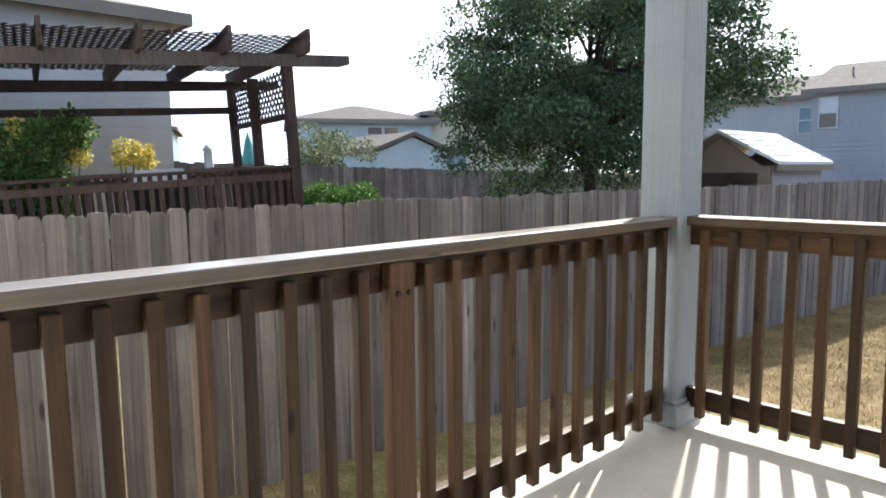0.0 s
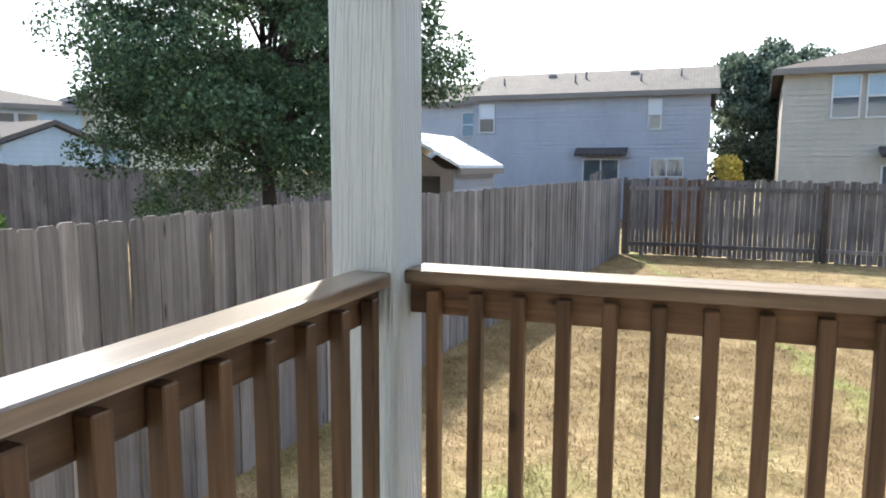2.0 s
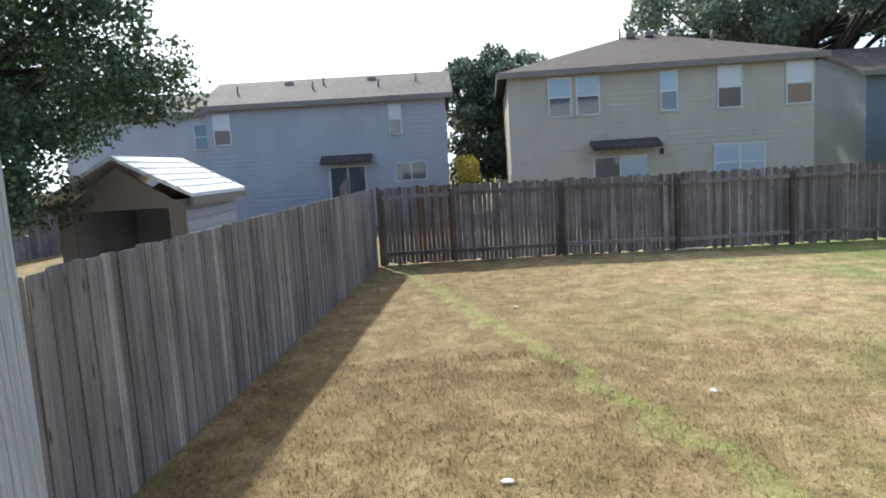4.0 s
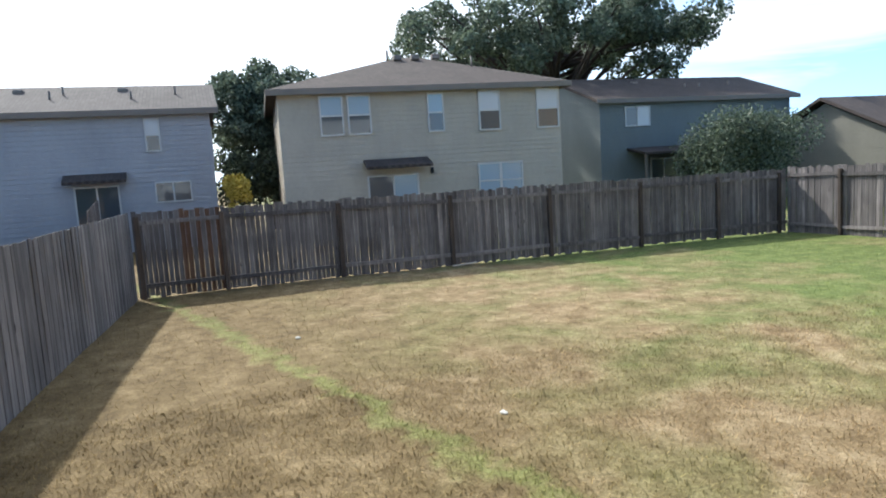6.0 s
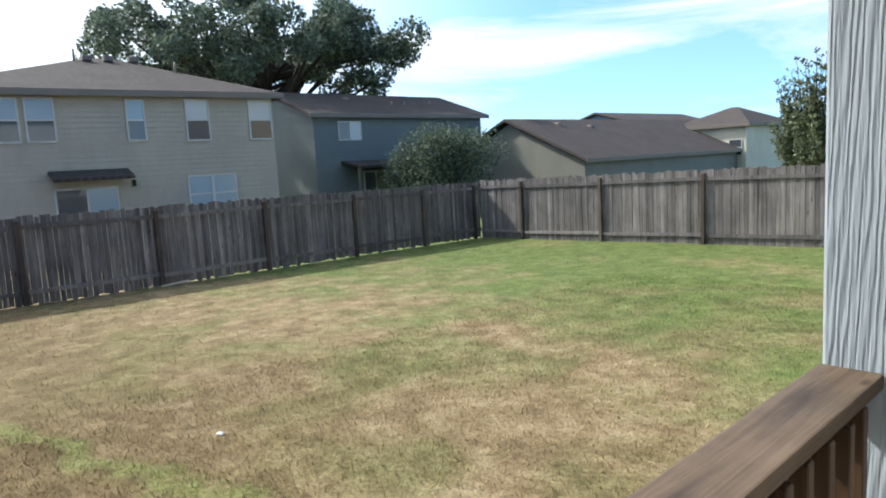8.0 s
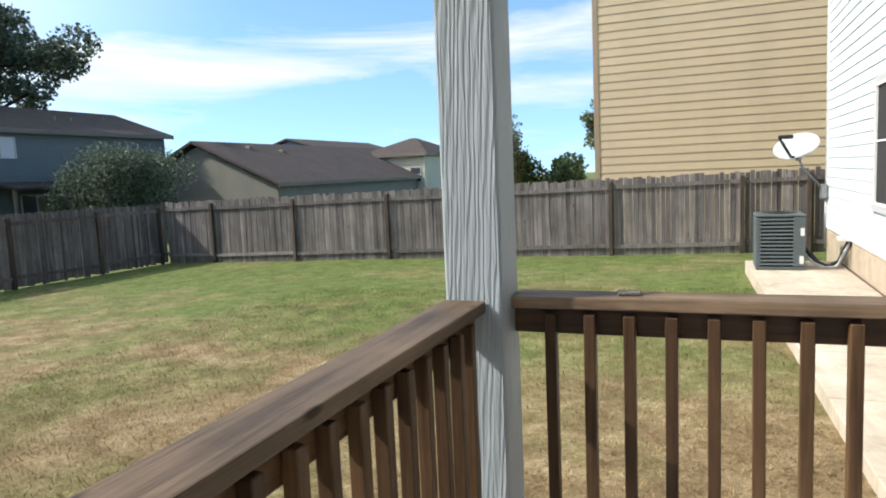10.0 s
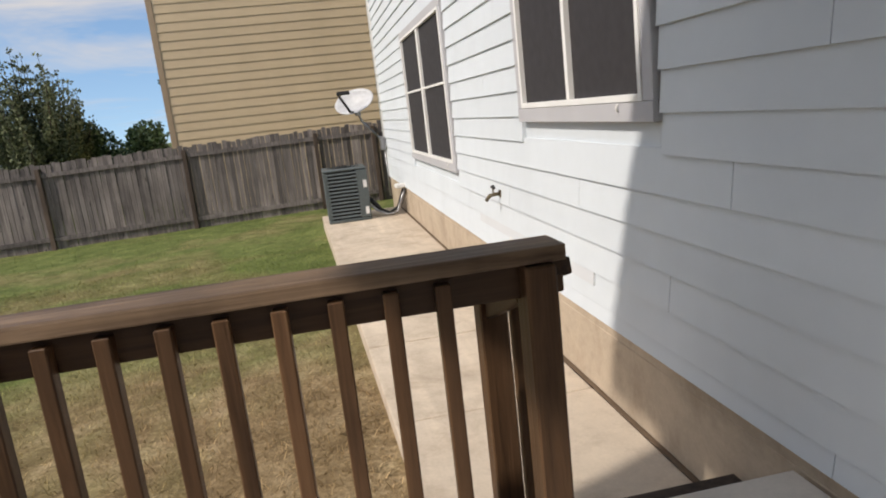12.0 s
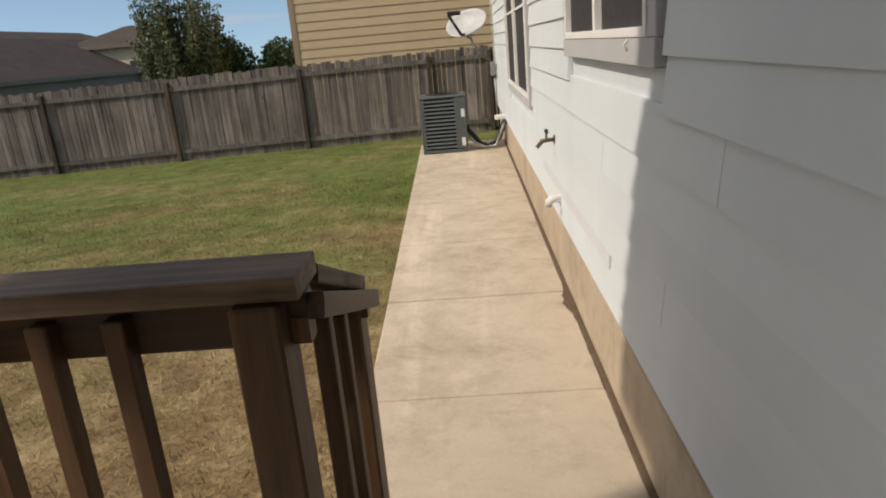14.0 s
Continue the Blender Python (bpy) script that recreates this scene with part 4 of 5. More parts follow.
def flowers(at, seed, n, spread, tall):
    f = thing("flower_clump", "yellow flower spikes above a deck railing", "flowers", pose(*at), "yellow flowers")
    r = random.Random(seed)
    centres, radii = [], []
    for k in range(n):
        x, y = r.uniform(-spread, spread), r.uniform(-0.2, 0.2)
        h = r.uniform(0.55, 1.0) * tall
        part("stalk", tube([(x * 0.7, y, -0.4), (x, y, h)], [0.02, 0.008], 5), M_BUSH, f)
        for j in range(5):
            centres.append((x + r.uniform(-0.03, 0.03), y, h * (0.45 + 0.13 * j)))
            radii.append(0.13 - 0.014 * j)
    leaf_mass("petals", centres, radii, 260 * n, 0.05, M_YELLOW, seed, parent=f)


# ---- neighbouring houses ----
def far_window(parent, x, y, z, w, h, turn, split="h", blind=None, sash=0.05):
    """A window on a wall: its middle at (x, y, z) of the house, facing along the house's -x (turn 0)."""
    o = new("window")
    o.parent = parent
    o.matrix_local = pose(x, y, z, 0, 0, turn) @ Matrix.Translation((-0.026, 0, 0))
    t = 0.06
    part("window_frame", boxes(((-0.05, -w / 2 - t, -h / 2 - t), (0.02, -w / 2, h / 2 + t)), ((-0.05, w / 2, -h / 2 - t), (0.02, w / 2 + t, h / 2 + t)),
                               ((-0.05, -w / 2, h / 2), (0.02, w / 2, h / 2 + t)), ((-0.05, -w / 2, -h / 2 - t), (0.02, w / 2, -h / 2))), M_FRAME, o)
    if split == "h":
        part("meeting_rail", boxes(((-0.04, -w / 2, -0.03), (0.0, w / 2, 0.03))), M_FRAME, o)
        halves = (((-w / 2, 0.03), (w / 2, h / 2)), ((-w / 2, -h / 2), (w / 2, -0.03)))
    else:
        part("mullion", boxes(((-0.04, -0.03, -h / 2), (0.0, 0.03, h / 2))), M_FRAME, o)
        halves = (((-w / 2, -h / 2), (-0.03, h / 2)), ((0.03, -h / 2), (w / 2, h / 2)))
    for k, (lo, hi) in enumerate(halves):
        part("pane", boxes(((-0.022, *lo), (-0.008, *hi))), blind[k] if blind else M_GLASS, o)


def far_house(name, label, at, turn, depth, width, eave, roof, wall_mat, roof_mat, overhang=0.4, rise=1.1, base=-3.0, ridge=None):
    """A house whose front is x = 0 and runs from y = 0 to y = width; it reaches back along +x. roof: 'hip' or 'gable' with the ridge along y."""
    h = thing(name, label, "house", pose(*at, 0, 0, turn))
    bm = boxes(((0, 0, base), (depth, width, eave)))
    part("wall", bm, wall_mat, h)
    laps = bmesh.new()
    z = max(base, -0.6)
    while z < eave - 0.05:
        top = min(z + 0.2, eave)
        line = [(-0.002, 0.0), (-0.024, 0.0), (-0.004, top - z), (-0.002, top - z)]
        vs = [laps.verts.new((x, y, z + dz)) for y in (0.0, width) for x, dz in line]
        for f in ((0, 1, 2, 3), (7, 6, 5, 4), (1, 5, 6, 2), (0, 4, 5, 1), (3, 2, 6, 7), (0, 3, 7, 4)):
            laps.faces.new([vs[i] for i in f])
        z += 0.2
    bmesh.ops.recalc_face_normals(laps, faces=laps.faces)
    tagged(part("lap_siding", laps, wall_mat, h), kind="stuff")
    o = overhang
    r0, r1 = (min(depth / 2, width / 2 - 0.3),) * 2 if roof == "hip" else (-o, -o)
    if roof == "hip" and ridge:
        r0, r1 = ridge
    a = [(-o, -o, eave), (depth + o, -o, eave), (depth + o, width + o, eave), (-o, width + o, eave)]
    ra, rb = (depth / 2, r0, eave + rise), (depth / 2, width - r1, eave + rise)
    t = 0.16
    pts = a + [(x, y, z + t) for x, y, z in a] + [ra, rb, (ra[0], ra[1], ra[2] + t), (rb[0], rb[1], rb[2] + t)]
    if roof == "hip":
        bm = solid(pts, [(4, 7, 11, 10), (5, 10, 11, 6), (4, 10, 5), (7, 6, 11), (0, 3, 2, 1)])
    else:
        # two slabs that meet at the ridge, so that the gables stay open to view
        bm = solid(pts, [(4, 7, 11, 10), (0, 8, 9, 3), (0, 4, 10, 8), (3, 9, 11, 7), (0, 3, 7, 4), (10, 11, 6, 5), (8, 1, 2, 9), (8, 10, 5, 1), (9, 2, 6, 11), (1, 5, 6, 2)])
    rf = part("roof", bm, roof_mat, h)
    boards = [((-o - 0.02, -o, eave - 0.06), (-o + 0.02, width + o, eave + t + 0.01)), ((depth + o - 0.02, -o, eave - 0.06), (depth + o + 0.02, width + o, eave + t + 0.01))]
    if roof == "hip":
        boards += [((-o + 0.02, -o - 0.02, eave - 0.06), (depth + o - 0.02, -o + 0.02, eave + t + 0.01)), ((-o + 0.02, width + o - 0.02, eave - 0.06), (depth + o - 0.02, width + o + 0.02, eave + t + 0.01))]
    for lo, hi in boards:
        part("fascia", boxes((lo, hi)), M_FASCIA, h)
    if roof == "gable":
        for y in (0.001, width - 0.12):
            part("gable", solid([(0, y, eave - 0.01), (depth, y, eave - 0.01), (depth / 2, y, eave + rise * depth / (depth + 2 * o)), (0, y + 0.12, eave - 0.01), (depth, y + 0.12, eave - 0.01), (depth / 2, y + 0.12, eave + rise * depth / (depth + 2 * o))],
                                [(0, 1, 2), (3, 5, 4), (0, 3, 4, 1), (1, 4, 5, 2), (2, 5, 3, 0)]), wall_mat, h)
    return h, rf


def roof_vents(parent, spots):
    for x, y, z, kind in spots:
        if kind == "pipe":
            part("vent_pipe", tube([(x, y, z - 0.2), (x, y, z + 0.42)], 0.05, 8), M_FASCIA, parent)
        else:
            part("roof_vent", boxes(((x - 0.22, y - 0.2, z - 0.12), (x + 0.22, y + 0.2, z + 0.13)), bevel=0.04), M_FASCIA, parent)


def canopy(parent, y0, y1, z, out=0.9):
    part("door_canopy", solid([(0, y0, z + 0.32), (0, y1, z + 0.32), (-out, y1, z + 0.04), (-out, y0, z + 0.04), (0, y0, z + 0.2), (0, y1, z + 0.2), (-out, y1, z - 0.08), (-out, y0, z - 0.08)],
                              [(0, 1, 2, 3), (7, 6, 5, 4), (0, 4, 5, 1), (1, 5, 6, 2), (2, 6, 7, 3), (3, 7, 4, 0)]), M_ROOF2, parent)


def neighbours():
    blind = (M_GLASSB, M_GLASS)
    white = (M_BLIND, M_GLASS)
    b, rf = far_house("beige_house", "two-storey beige sided house with a brown hip roof", (27.99, -12.91, 0), -5, 13.0, 11.6, 4.56, "hip", M_BEIGE, M_ROOF2, rise=2.2, ridge=(4.6, 6.2))
    Y = lambda y: 11.6 + (1.35 + y) * (1 + 0.0038 * (1.35 + y))
    for y, w, z, hh, bl in ((-3.37, 0.80, 3.69, 1.42, blind), (-4.47, 0.80, 3.69, 1.42, blind), (-7.67, 0.56, 3.67, 1.42, blind), (-10.09, 0.82, 3.67, 1.5, white), (-12.88, 0.88, 3.66, 1.5, white)):
        far_window(b, -0.003, Y(y), z, w, hh, 0, "h", bl)
    for y in (-9.95, -11.0):
        far_window(b, -0.003, Y(y), 0.80, 0.86, 1.36, 0, "h", (M_GLASSB, M_GLASSB))
    far_window(b, -0.003, Y(-5.68), 0.24, 1.95, 2.0, 0, "v", (M_GLASSB, M_GLASS))
    canopy(b, Y(-7.2), Y(-4.5), 1.62)
    part("wall_lamp", boxes(((-0.12, Y(-7.42), 1.25), (-0.001, Y(-7.3), 1.5)), bevel=0.02), M_BLACK, b)
    roof_vents(b, [(5.6, Y(-7.4), 6.75, "box"), (5.6, Y(-8.3), 6.75, "box"), (5.7, Y(-9.4), 6.78, "box"), (3.5, Y(-10.6), 6.0, "pipe"), (5.6, Y(-6.9), 6.7, "pipe")])
    h, rf = far_house("blue_house", "two-storey blue-grey sided house with a grey gable roof", (32, 1.05, 0), 0, 7.5, 10.45, 4.28, "gable", M_BLUE, M_ROOF, rise=1.45, overhang=0.35)
    Y2 = lambda y: y - 1.05
    far_window(h, -0.003, Y2(10.82), 3.42, 0.66, 1.22, 0, "h", (M_BLIND, M_FASCIA))
    far_window(h, -0.003, Y2(3.27), 3.45, 0.46, 1.2, 0, "h", (M_BLIND, M_GLASS))
    far_window(h, -0.003, Y2(5.5), 0.5, 1.5, 2.0, 0, "v")
    far_window(h, -0.003, Y2(2.7), 1.17, 1.28, 0.72, 0, "v")
    far_window(h, 2.2, -0.003, 3.1, 0.6, 1.4, 90, "h")
    canopy(h, Y2(4.37), Y2(6.61), 1.74, 0.6)
    roof_vents(h, [(1.5, Y2(10.4), 5.0, "pipe"), (1.6, Y2(7.0), 5.05, "pipe"), (2.3, Y2(6.6), 5.3, "pipe"), (1.4, Y2(4.0), 4.98, "pipe"), (2.0, Y2(2.3), 5.2, "pipe"), (2.9, Y2(8.3), 5.55, "box"), (2.9, Y2(4.4), 5.55, "box")])
    t, rf = far_house("slate_house", "slate-blue sided house with a brown gable roof", (33, -30.9, 0), 0, 8.5, 12.8, 4.25, "gable", M_TEAL, M_ROOF2, rise=1.6)
    far_window(t, -0.003, 10.5, 3.5, 1.45, 0.92, 0, "v", (M_BLIND, M_GLASS))
    canopy(t, 6.6, 11.2, 1.55, 1.6)
    far_window(t, -0.003, 8.9, 0.3, 1.6, 1.8, 0, "v")
    for y in (6.7, 11.0):
        part("canopy_post", boxes(((-1.5, y, -2.6), (-1.38, y + 0.12, 1.5))), M_FASCIA, t)
    roof_vents(t, [(1.8, 5.9, 4.95, "pipe"), (1.8, 4.9, 4.95, "pipe"), (2.2, 2.4, 5.1, "pipe"), (3.2, 8.4, 5.55, "box")])
    g, rf = far_house("olive_house", "low olive-sided house with a broad brown roof", (24.5, -53.0, 0), 0, 11.0, 22.8, 1.1, "gable", M_OLIVE, M_ROOF2, rise=2.65)
    roof_vents(g, [(4.2, 16.0, 3.3, "box"), (4.6, 19.0, 3.5, "box")])
    p, rf = far_house("bright_blue_house", "blue sided house with a brown roof", (33.2, -69.5, 0), 0, 12, 16, 3.3, "gable", siding_far("bright_blue_siding", (0.13, 0.22, 0.36)), M_ROOF2, rise=1.9)
    c, rf = far_house("cream_house", "cream sided two-storey house with a brown hip roof", (23.8, -50.0, 0), -90, 9, 5.7, 3.0, "hip", M_CREAM, M_ROOF2, rise=1.5)
    for y, z in ((5.0, 1.7), (3.0, 0.1), (0.8, 1.4)):
        far_window(c, -0.003, y, z, 0.9, 1.1, 0, "h")
    # grey houses behind the blue house and beyond the tree
    k, rf = far_house("grey_house", "grey sided house with a brown gable roof", (39, 12.4, 0), 0, 8, 9, 4.75, "gable", M_GREYS, M_ROOF, rise=1.5)
    far_window(k, -0.003, 1.6, 3.6, 0.75, 1.3, 0, "h")
    # neighbour's house behind the pergola
    n, rf = far_house("lilac_grey_house", "two-storey pale grey sided house with a grey roof", (-8.6, 14.3, 0), 0, 13.9, 11, 3.98, "hip", M_GREYS, M_ROOF3, rise=1.9, overhang=0.35, ridge=(6, 6))
    part("vent_pipe", tube([(12.6, 0.9, 3.8), (12.6, 0.9, 4.6)], 0.05, 8), M_FASCIA, n)
    # garage and houses down the street
    q, rf = far_house("pale_blue_garage", "small pale blue garage with a light grey gable roof", (15.8, 21.3, 0), -10, 3.2, 5.0, 1.82, "gable", M_AQUA, M_ROOF, rise=0.66, overhang=0.15)
    u, rf = far_house("pale_blue_house", "pale blue two-storey house with a grey hip roof", (25.3, 28.6, 0), 60, 8, 7.4, 3.7, "hip", M_AQUA, M_ROOF, rise=1.1)
    for y in (2.2, 3.1):
        far_window(u, -0.003, y, 3.05, 0.75, 0.8, 0, "h", (M_GLASS, M_GLASS))
    v, rf = far_house("cream_row_house", "cream two-storey house beyond the shade tree", (32.6, 25.0, 0), 60, 8, 8.2, 4.2, "hip", M_CREAM, M_ROOF, rise=1.1)
    far_window(v, -0.003, 6.6, 1.6, 1.2, 0.7, 0, "v")
    canopy(v, 5.8, 7.4, 2.1, 0.5)
    w, rf = far_house("teal_street_house", "teal two-storey house far down the street", (17.6, 45.0, 0), 65, 9, 12, 3.9, "hip", siding_far("teal_siding", (0.22, 0.33, 0.33)), M_ROOF, rise=1.4)
    for y in (3, 6, 9):
        far_window(w, -0.003, y, 2.9, 1.0, 1.2, 0, "h")
    x, rf = far_house("white_street_house", "white two-storey house far down the street", (12.0, 61.0, 0), 70, 9, 12, 4.0, "hip", M_GREYS, M_ROOF, rise=1.4)
    for y in (3, 6, 9):
        far_window(x, -0.003, y, 3.0, 1.0, 1.2, 0, "h")


def tan_house():
    h = thing("tan_house", "tall tan lap-sided house wall beyond the fence", "house", pose(4.86, -17.0, 0))
    part("wall", boxes(((-13.0, -9.0, -1.6), (-0.03, -0.03, 7.6))), M_TAN, h)
    part("corner_board", boxes(((-0.13, -0.02, -1.3), (0.012, 0.024, 7.6)), ((0.0, -0.14, -1.3), (0.012, -0.02, 7.6)), bevel=0.003), M_TANTRIM, h, "brown corner board")
    board = None
    k, z = 0, -1.05
    while z < 7.5:
        lo, hi = z - 0.01, z + 0.2
        if board is None:
            board = mesh_of("siding_board", solid([(-12.9, -0.03, -0.01), (-12.9, 0.014, -0.01), (-12.9, -0.006, 0.232), (-12.9, -0.03, 0.232), (-0.13, -0.03, -0.01), (-0.13, 0.014, -0.01), (-0.13, -0.006, 0.232), (-0.13, -0.03, 0.232)],
                                                   [(0, 1, 2, 3), (7, 6, 5, 4), (1, 5, 6, 2), (0, 4, 5, 1), (3, 2, 6, 7), (0, 3, 7, 4)]), M_TAN)
        part("siding_board", board, M_TAN, h, at=Matrix.Translation((0, 0, z)))
        z += 0.221
    part("foundation", boxes(((-13.0, -9.0, -2.4), (-0.01, -0.005, -1.0))), M_FOUND, h)
    part("roof", solid([(-13.4, -9.4, 7.6), (0.4, -9.4, 7.6), (0.4, 0.4, 7.6), (-13.4, 0.4, 7.6), (-8, -4.5, 9.6), (-5, -4.5, 9.6)], [(0, 1, 5, 4), (1, 2, 5), (2, 3, 4, 5), (3, 0, 4), (3, 2, 1, 0)]), M_ROOF, h)


def shed():
    s = thing("shed", "small blue-grey garden shed with a pale roof and dark open front", "shed", pose(10.6, 4.95, 0.17))
    # the ridge lies along x and the open front faces -x
    L, W, E, R = 2.15, 1.6, 0.98, 1.42
    part("side_wall", boxes(((0.0, 0.0, -1.4), (L, 0.06, E))), M_BLUE, s)
    part("side_wall", boxes(((0.0, W - 0.06, -1.4), (L, W, E))), M_BLUE, s)
    part("back_wall", boxes(((L - 0.06, 0.06, -1.4), (L, W - 0.06, E))), M_BLUE, s)
    for k in range(12):
        part("siding_board", boxes(((0.003, -0.018, -0.7 + 0.14 * k), (L - 0.003, -0.001, -0.566 + 0.14 * k)), bevel=0.004), M_BLUE, s)
    for y in (0.0, W - 0.2):
        part("jamb", boxes(((-0.03, y + 0.002, -1.4), (-0.001, y + 0.198, E))), M_FASCIA, s)
    for x in (-0.02, L - 0.06):
        part("gable", solid([(x, 0.0, E - 0.1), (x, W, E - 0.1), (x, W / 2, R), (x + 0.06, 0.0, E - 0.1), (x + 0.06, W, E - 0.1), (x + 0.06, W / 2, R)], [(0, 1, 2), (3, 5, 4), (0, 3, 4, 1), (1, 4, 5, 2), (2, 5, 3, 0)]), M_FASCIA, s)
    for sgn in (-1, 1):
        e, c, t = W / 2 + sgn * (W / 2 + 0.15), W / 2, 0.05
        part("roof_slope", solid([(-0.15, e, 1.0), (L + 0.12, e, 1.0), (L + 0.12, c, R + 0.09), (-0.15, c, R + 0.09), (-0.15, e, 1.0 + t), (L + 0.12, e, 1.0 + t), (L + 0.12, c, R + 0.09 + t), (-0.15, c, R + 0.09 + t)],
                                 [(0, 1, 2, 3), (4, 7, 6, 5), (0, 4, 5, 1), (1, 5, 6, 2), (2, 6, 7, 3), (3, 7, 4, 0)]), M_SHEDROOF, s)
        part("eave_board", boxes(((-0.15, e - 0.02, 0.90), (L + 0.12, e + 0.02, 0.998))), M_FASCIA, s)
        for k in range(1, 6):
            f = k / 6
            y, z = e + (c - e) * f, 1.0 + t + (R + 0.09 - 1.0) * f
            part("roof_lap", boxes(((-0.152, y - 0.012, z - 0.004), (L + 0.122, y + 0.012, z + 0.012))), M_SHEDROOF, s)
    part("floor", boxes(((0.0, 0.06, -0.75), (L - 0.06, W - 0.06, -0.68))), M_FPOST, s)


def lattice(name, w, h, step, mat, parent, at, strip=0.035):
    """Crossed laths in a w x h field, in the plane of x and z."""
    bm = bmesh.new()
    for sgn in (1, -1):
        n = int((w + h) / step)
        for k in range(n):
            s = k * step - (h if sgn > 0 else 0)
            # a lath from the bottom edge at x = s, rising at 45 degrees
            x0, z0, x1, z1 = (s, 0.0, s + h, h) if sgn > 0 else (s, 0.0, s - h, h)
            pts = []
            for x, z in ((x0, z0), (x1, z1)):
                pts.append([x, z])
            for i in (0, 1):
                x, z = pts[i]
                o = pts[1 - i]
                if x < 0 or x > w:
                    e = 0.0 if x < 0 else w
                    t = (e - x) / (o[0] - x) if abs(o[0] - x) > 1e-6 else 0
                    pts[i] = [e, z + t * (o[1] - z)]
            (xa, za), (xb, zb) = pts
            if min(xa, xb) < -0.01 or max(xa, xb) > w + 0.01 or abs(xb - xa) < 0.05:
                continue
            d = Vector((xb - xa, 0, zb - za))
            m = Matrix.Translation((xa, 0.006 * sgn, za)) @ Matrix.Rotation(-math.atan2(d.z, d.x), 4, "Y")
            box(bm, (0, -0.005, -strip / 2), (d.length, 0.005, strip / 2), 0, m)
    return part(name, bm, mat, parent, at=at)


# the neighbour's deck stands askew to our house and sags towards its far end
DECK = pose(5.05, 9.3, 0.16) @ pose(0, 0, 0, 0, 0, -12) @ pose(0, 0, 0, 0, -3, 0) @ pose(-4.45, -9.4, 0)


def pergola():
    p = thing("pergola", "dark brown wooden pergola with lattice roof on a neighbour's deck", "pergola", DECK)
    y0, y1, xr = 9.4, 12.4, 4.45
    def post(x, y, z1, mat=M_PERG):
        part("post", boxes(((x - 0.07, y - 0.07, -1.2), (x + 0.07, y + 0.07, z1)), bevel=0.008), mat, p)
    for x in (xr, 0.4, -3.6):
        post(x, y0, 2.47)
        post(x, y1, 2.47)
    def beam(x0, x1, y, z, h, mat, tail=0.0):
        part("beam", solid([(x0, y - 0.025, z), (x1, y - 0.025, z + 0.4 * tail), (x1 + tail, y - 0.025, z + h * 0.45), (x1 + tail, y - 0.025, z + h), (x0, y - 0.025, z + h), (x0, y + 0.025, z), (x1, y + 0.025, z + 0.4 * tail), (x1 + tail, y + 0.025, z + h * 0.45), (x1 + tail, y + 0.025, z + h), (x0, y + 0.025, z + h)],
                           [(0, 1, 2, 3, 4), (9, 8, 7, 6, 5), (0, 5, 6, 1), (1, 6, 7, 2), (2, 7, 8, 3), (3, 8, 9, 4), (4, 9, 5, 0)]), mat, p)
    beam(-4.4, 5.2, y0 - 0.1, 2.34, 0.22, M_PERG_BEAM, 0.15)
    beam(-4.4, 5.2, y1 + 0.1, 2.34, 0.22, M_PERG, 0.15)
    beam(-3.6, 4.4, y1 - 0.1, 1.98, 0.12, M_PERG)
    for k in range(9):
        x = 4.55 - 1.02 * k
        part("rafter", solid([(x, y0 - 0.6, 2.63), (x, y0 - 0.55, 2.52), (x, y1 + 0.5, 2.52), (x, y1 + 0.7, 2.63), (x, y1 + 0.7, 2.76), (x, y0 - 0.6, 2.82), (x, y0 - 0.62, 2.71)] +
                             [(x + 0.05, y0 - 0.6, 2.63), (x + 0.05, y0 - 0.55, 2.52), (x + 0.05, y1 + 0.5, 2.52), (x + 0.05, y1 + 0.7, 2.63), (x + 0.05, y1 + 0.7, 2.76), (x + 0.05, y0 - 0.6, 2.82), (x + 0.05, y0 - 0.62, 2.71)],
                             [(0, 1, 2, 3, 4, 6, 5), (12, 13, 11, 10, 9, 8, 7), (0, 7, 8, 1), (1, 8, 9, 2), (2, 9, 10, 3), (3, 10, 11, 4), (4, 11, 13, 6), (6, 13, 12, 5), (5, 12, 7, 0)]), M_PERG, p)
    lattice("roof_lattice", 8.6, 3.7, 0.19, M_PERG, p, Matrix.Translation((-3.9, y0 - 0.3, 2.77)) @ pose(0, 0, 0, -90), 0.045)
    lattice("side_lattice", 2.8, 0.62, 0.16, M_PERG, p, Matrix.Translation((xr, y0 + 0.1, 1.77)) @ pose(0, 0, 0, 0, 0, 90), 0.045)
    part("side_rail", boxes(((xr - 0.03, y0 + 0.08, 1.70), (xr + 0.03, y1, 1.78)), bevel=0.004), M_PERG, p)
    post(xr - 0.05, 10.9, 2.42)
    # deck railing
    d = thing("deck_railing", "dark brown deck railing under the pergola", "railing", DECK)
    for y, x0, x1, z in ((y0, -4.0, xr, 1.02), (y1, -4.0, xr, 1.02)):
        part("top_rail", boxes(((x0, y - 0.07, z), (x1, y + 0.07, z + 0.045)), bevel=0.005), M_PERG, d)
        part("lower_rail", boxes(((x0, y - 0.02, z - 0.16), (x1, y + 0.02, z - 0.06)), bevel=0.004), M_PERG, d)
        bal = mesh_of("deck_baluster", box(bmesh.new(), (-0.03, -0.015, 0), (0.03, 0.015, 0.98), 0.003), M_PERG)
        for k in range(int((x1 - x0) / 0.12)):
            part("baluster", bal, M_PERG, d, at=pose(x0 + 0.06 + 0.12 * k, y, z - 0.98))
    part("end_rail", boxes(((xr - 0.05, y0, 1.02), (xr + 0.05, y1, 1.065)), bevel=0.005), M_PERG, d)
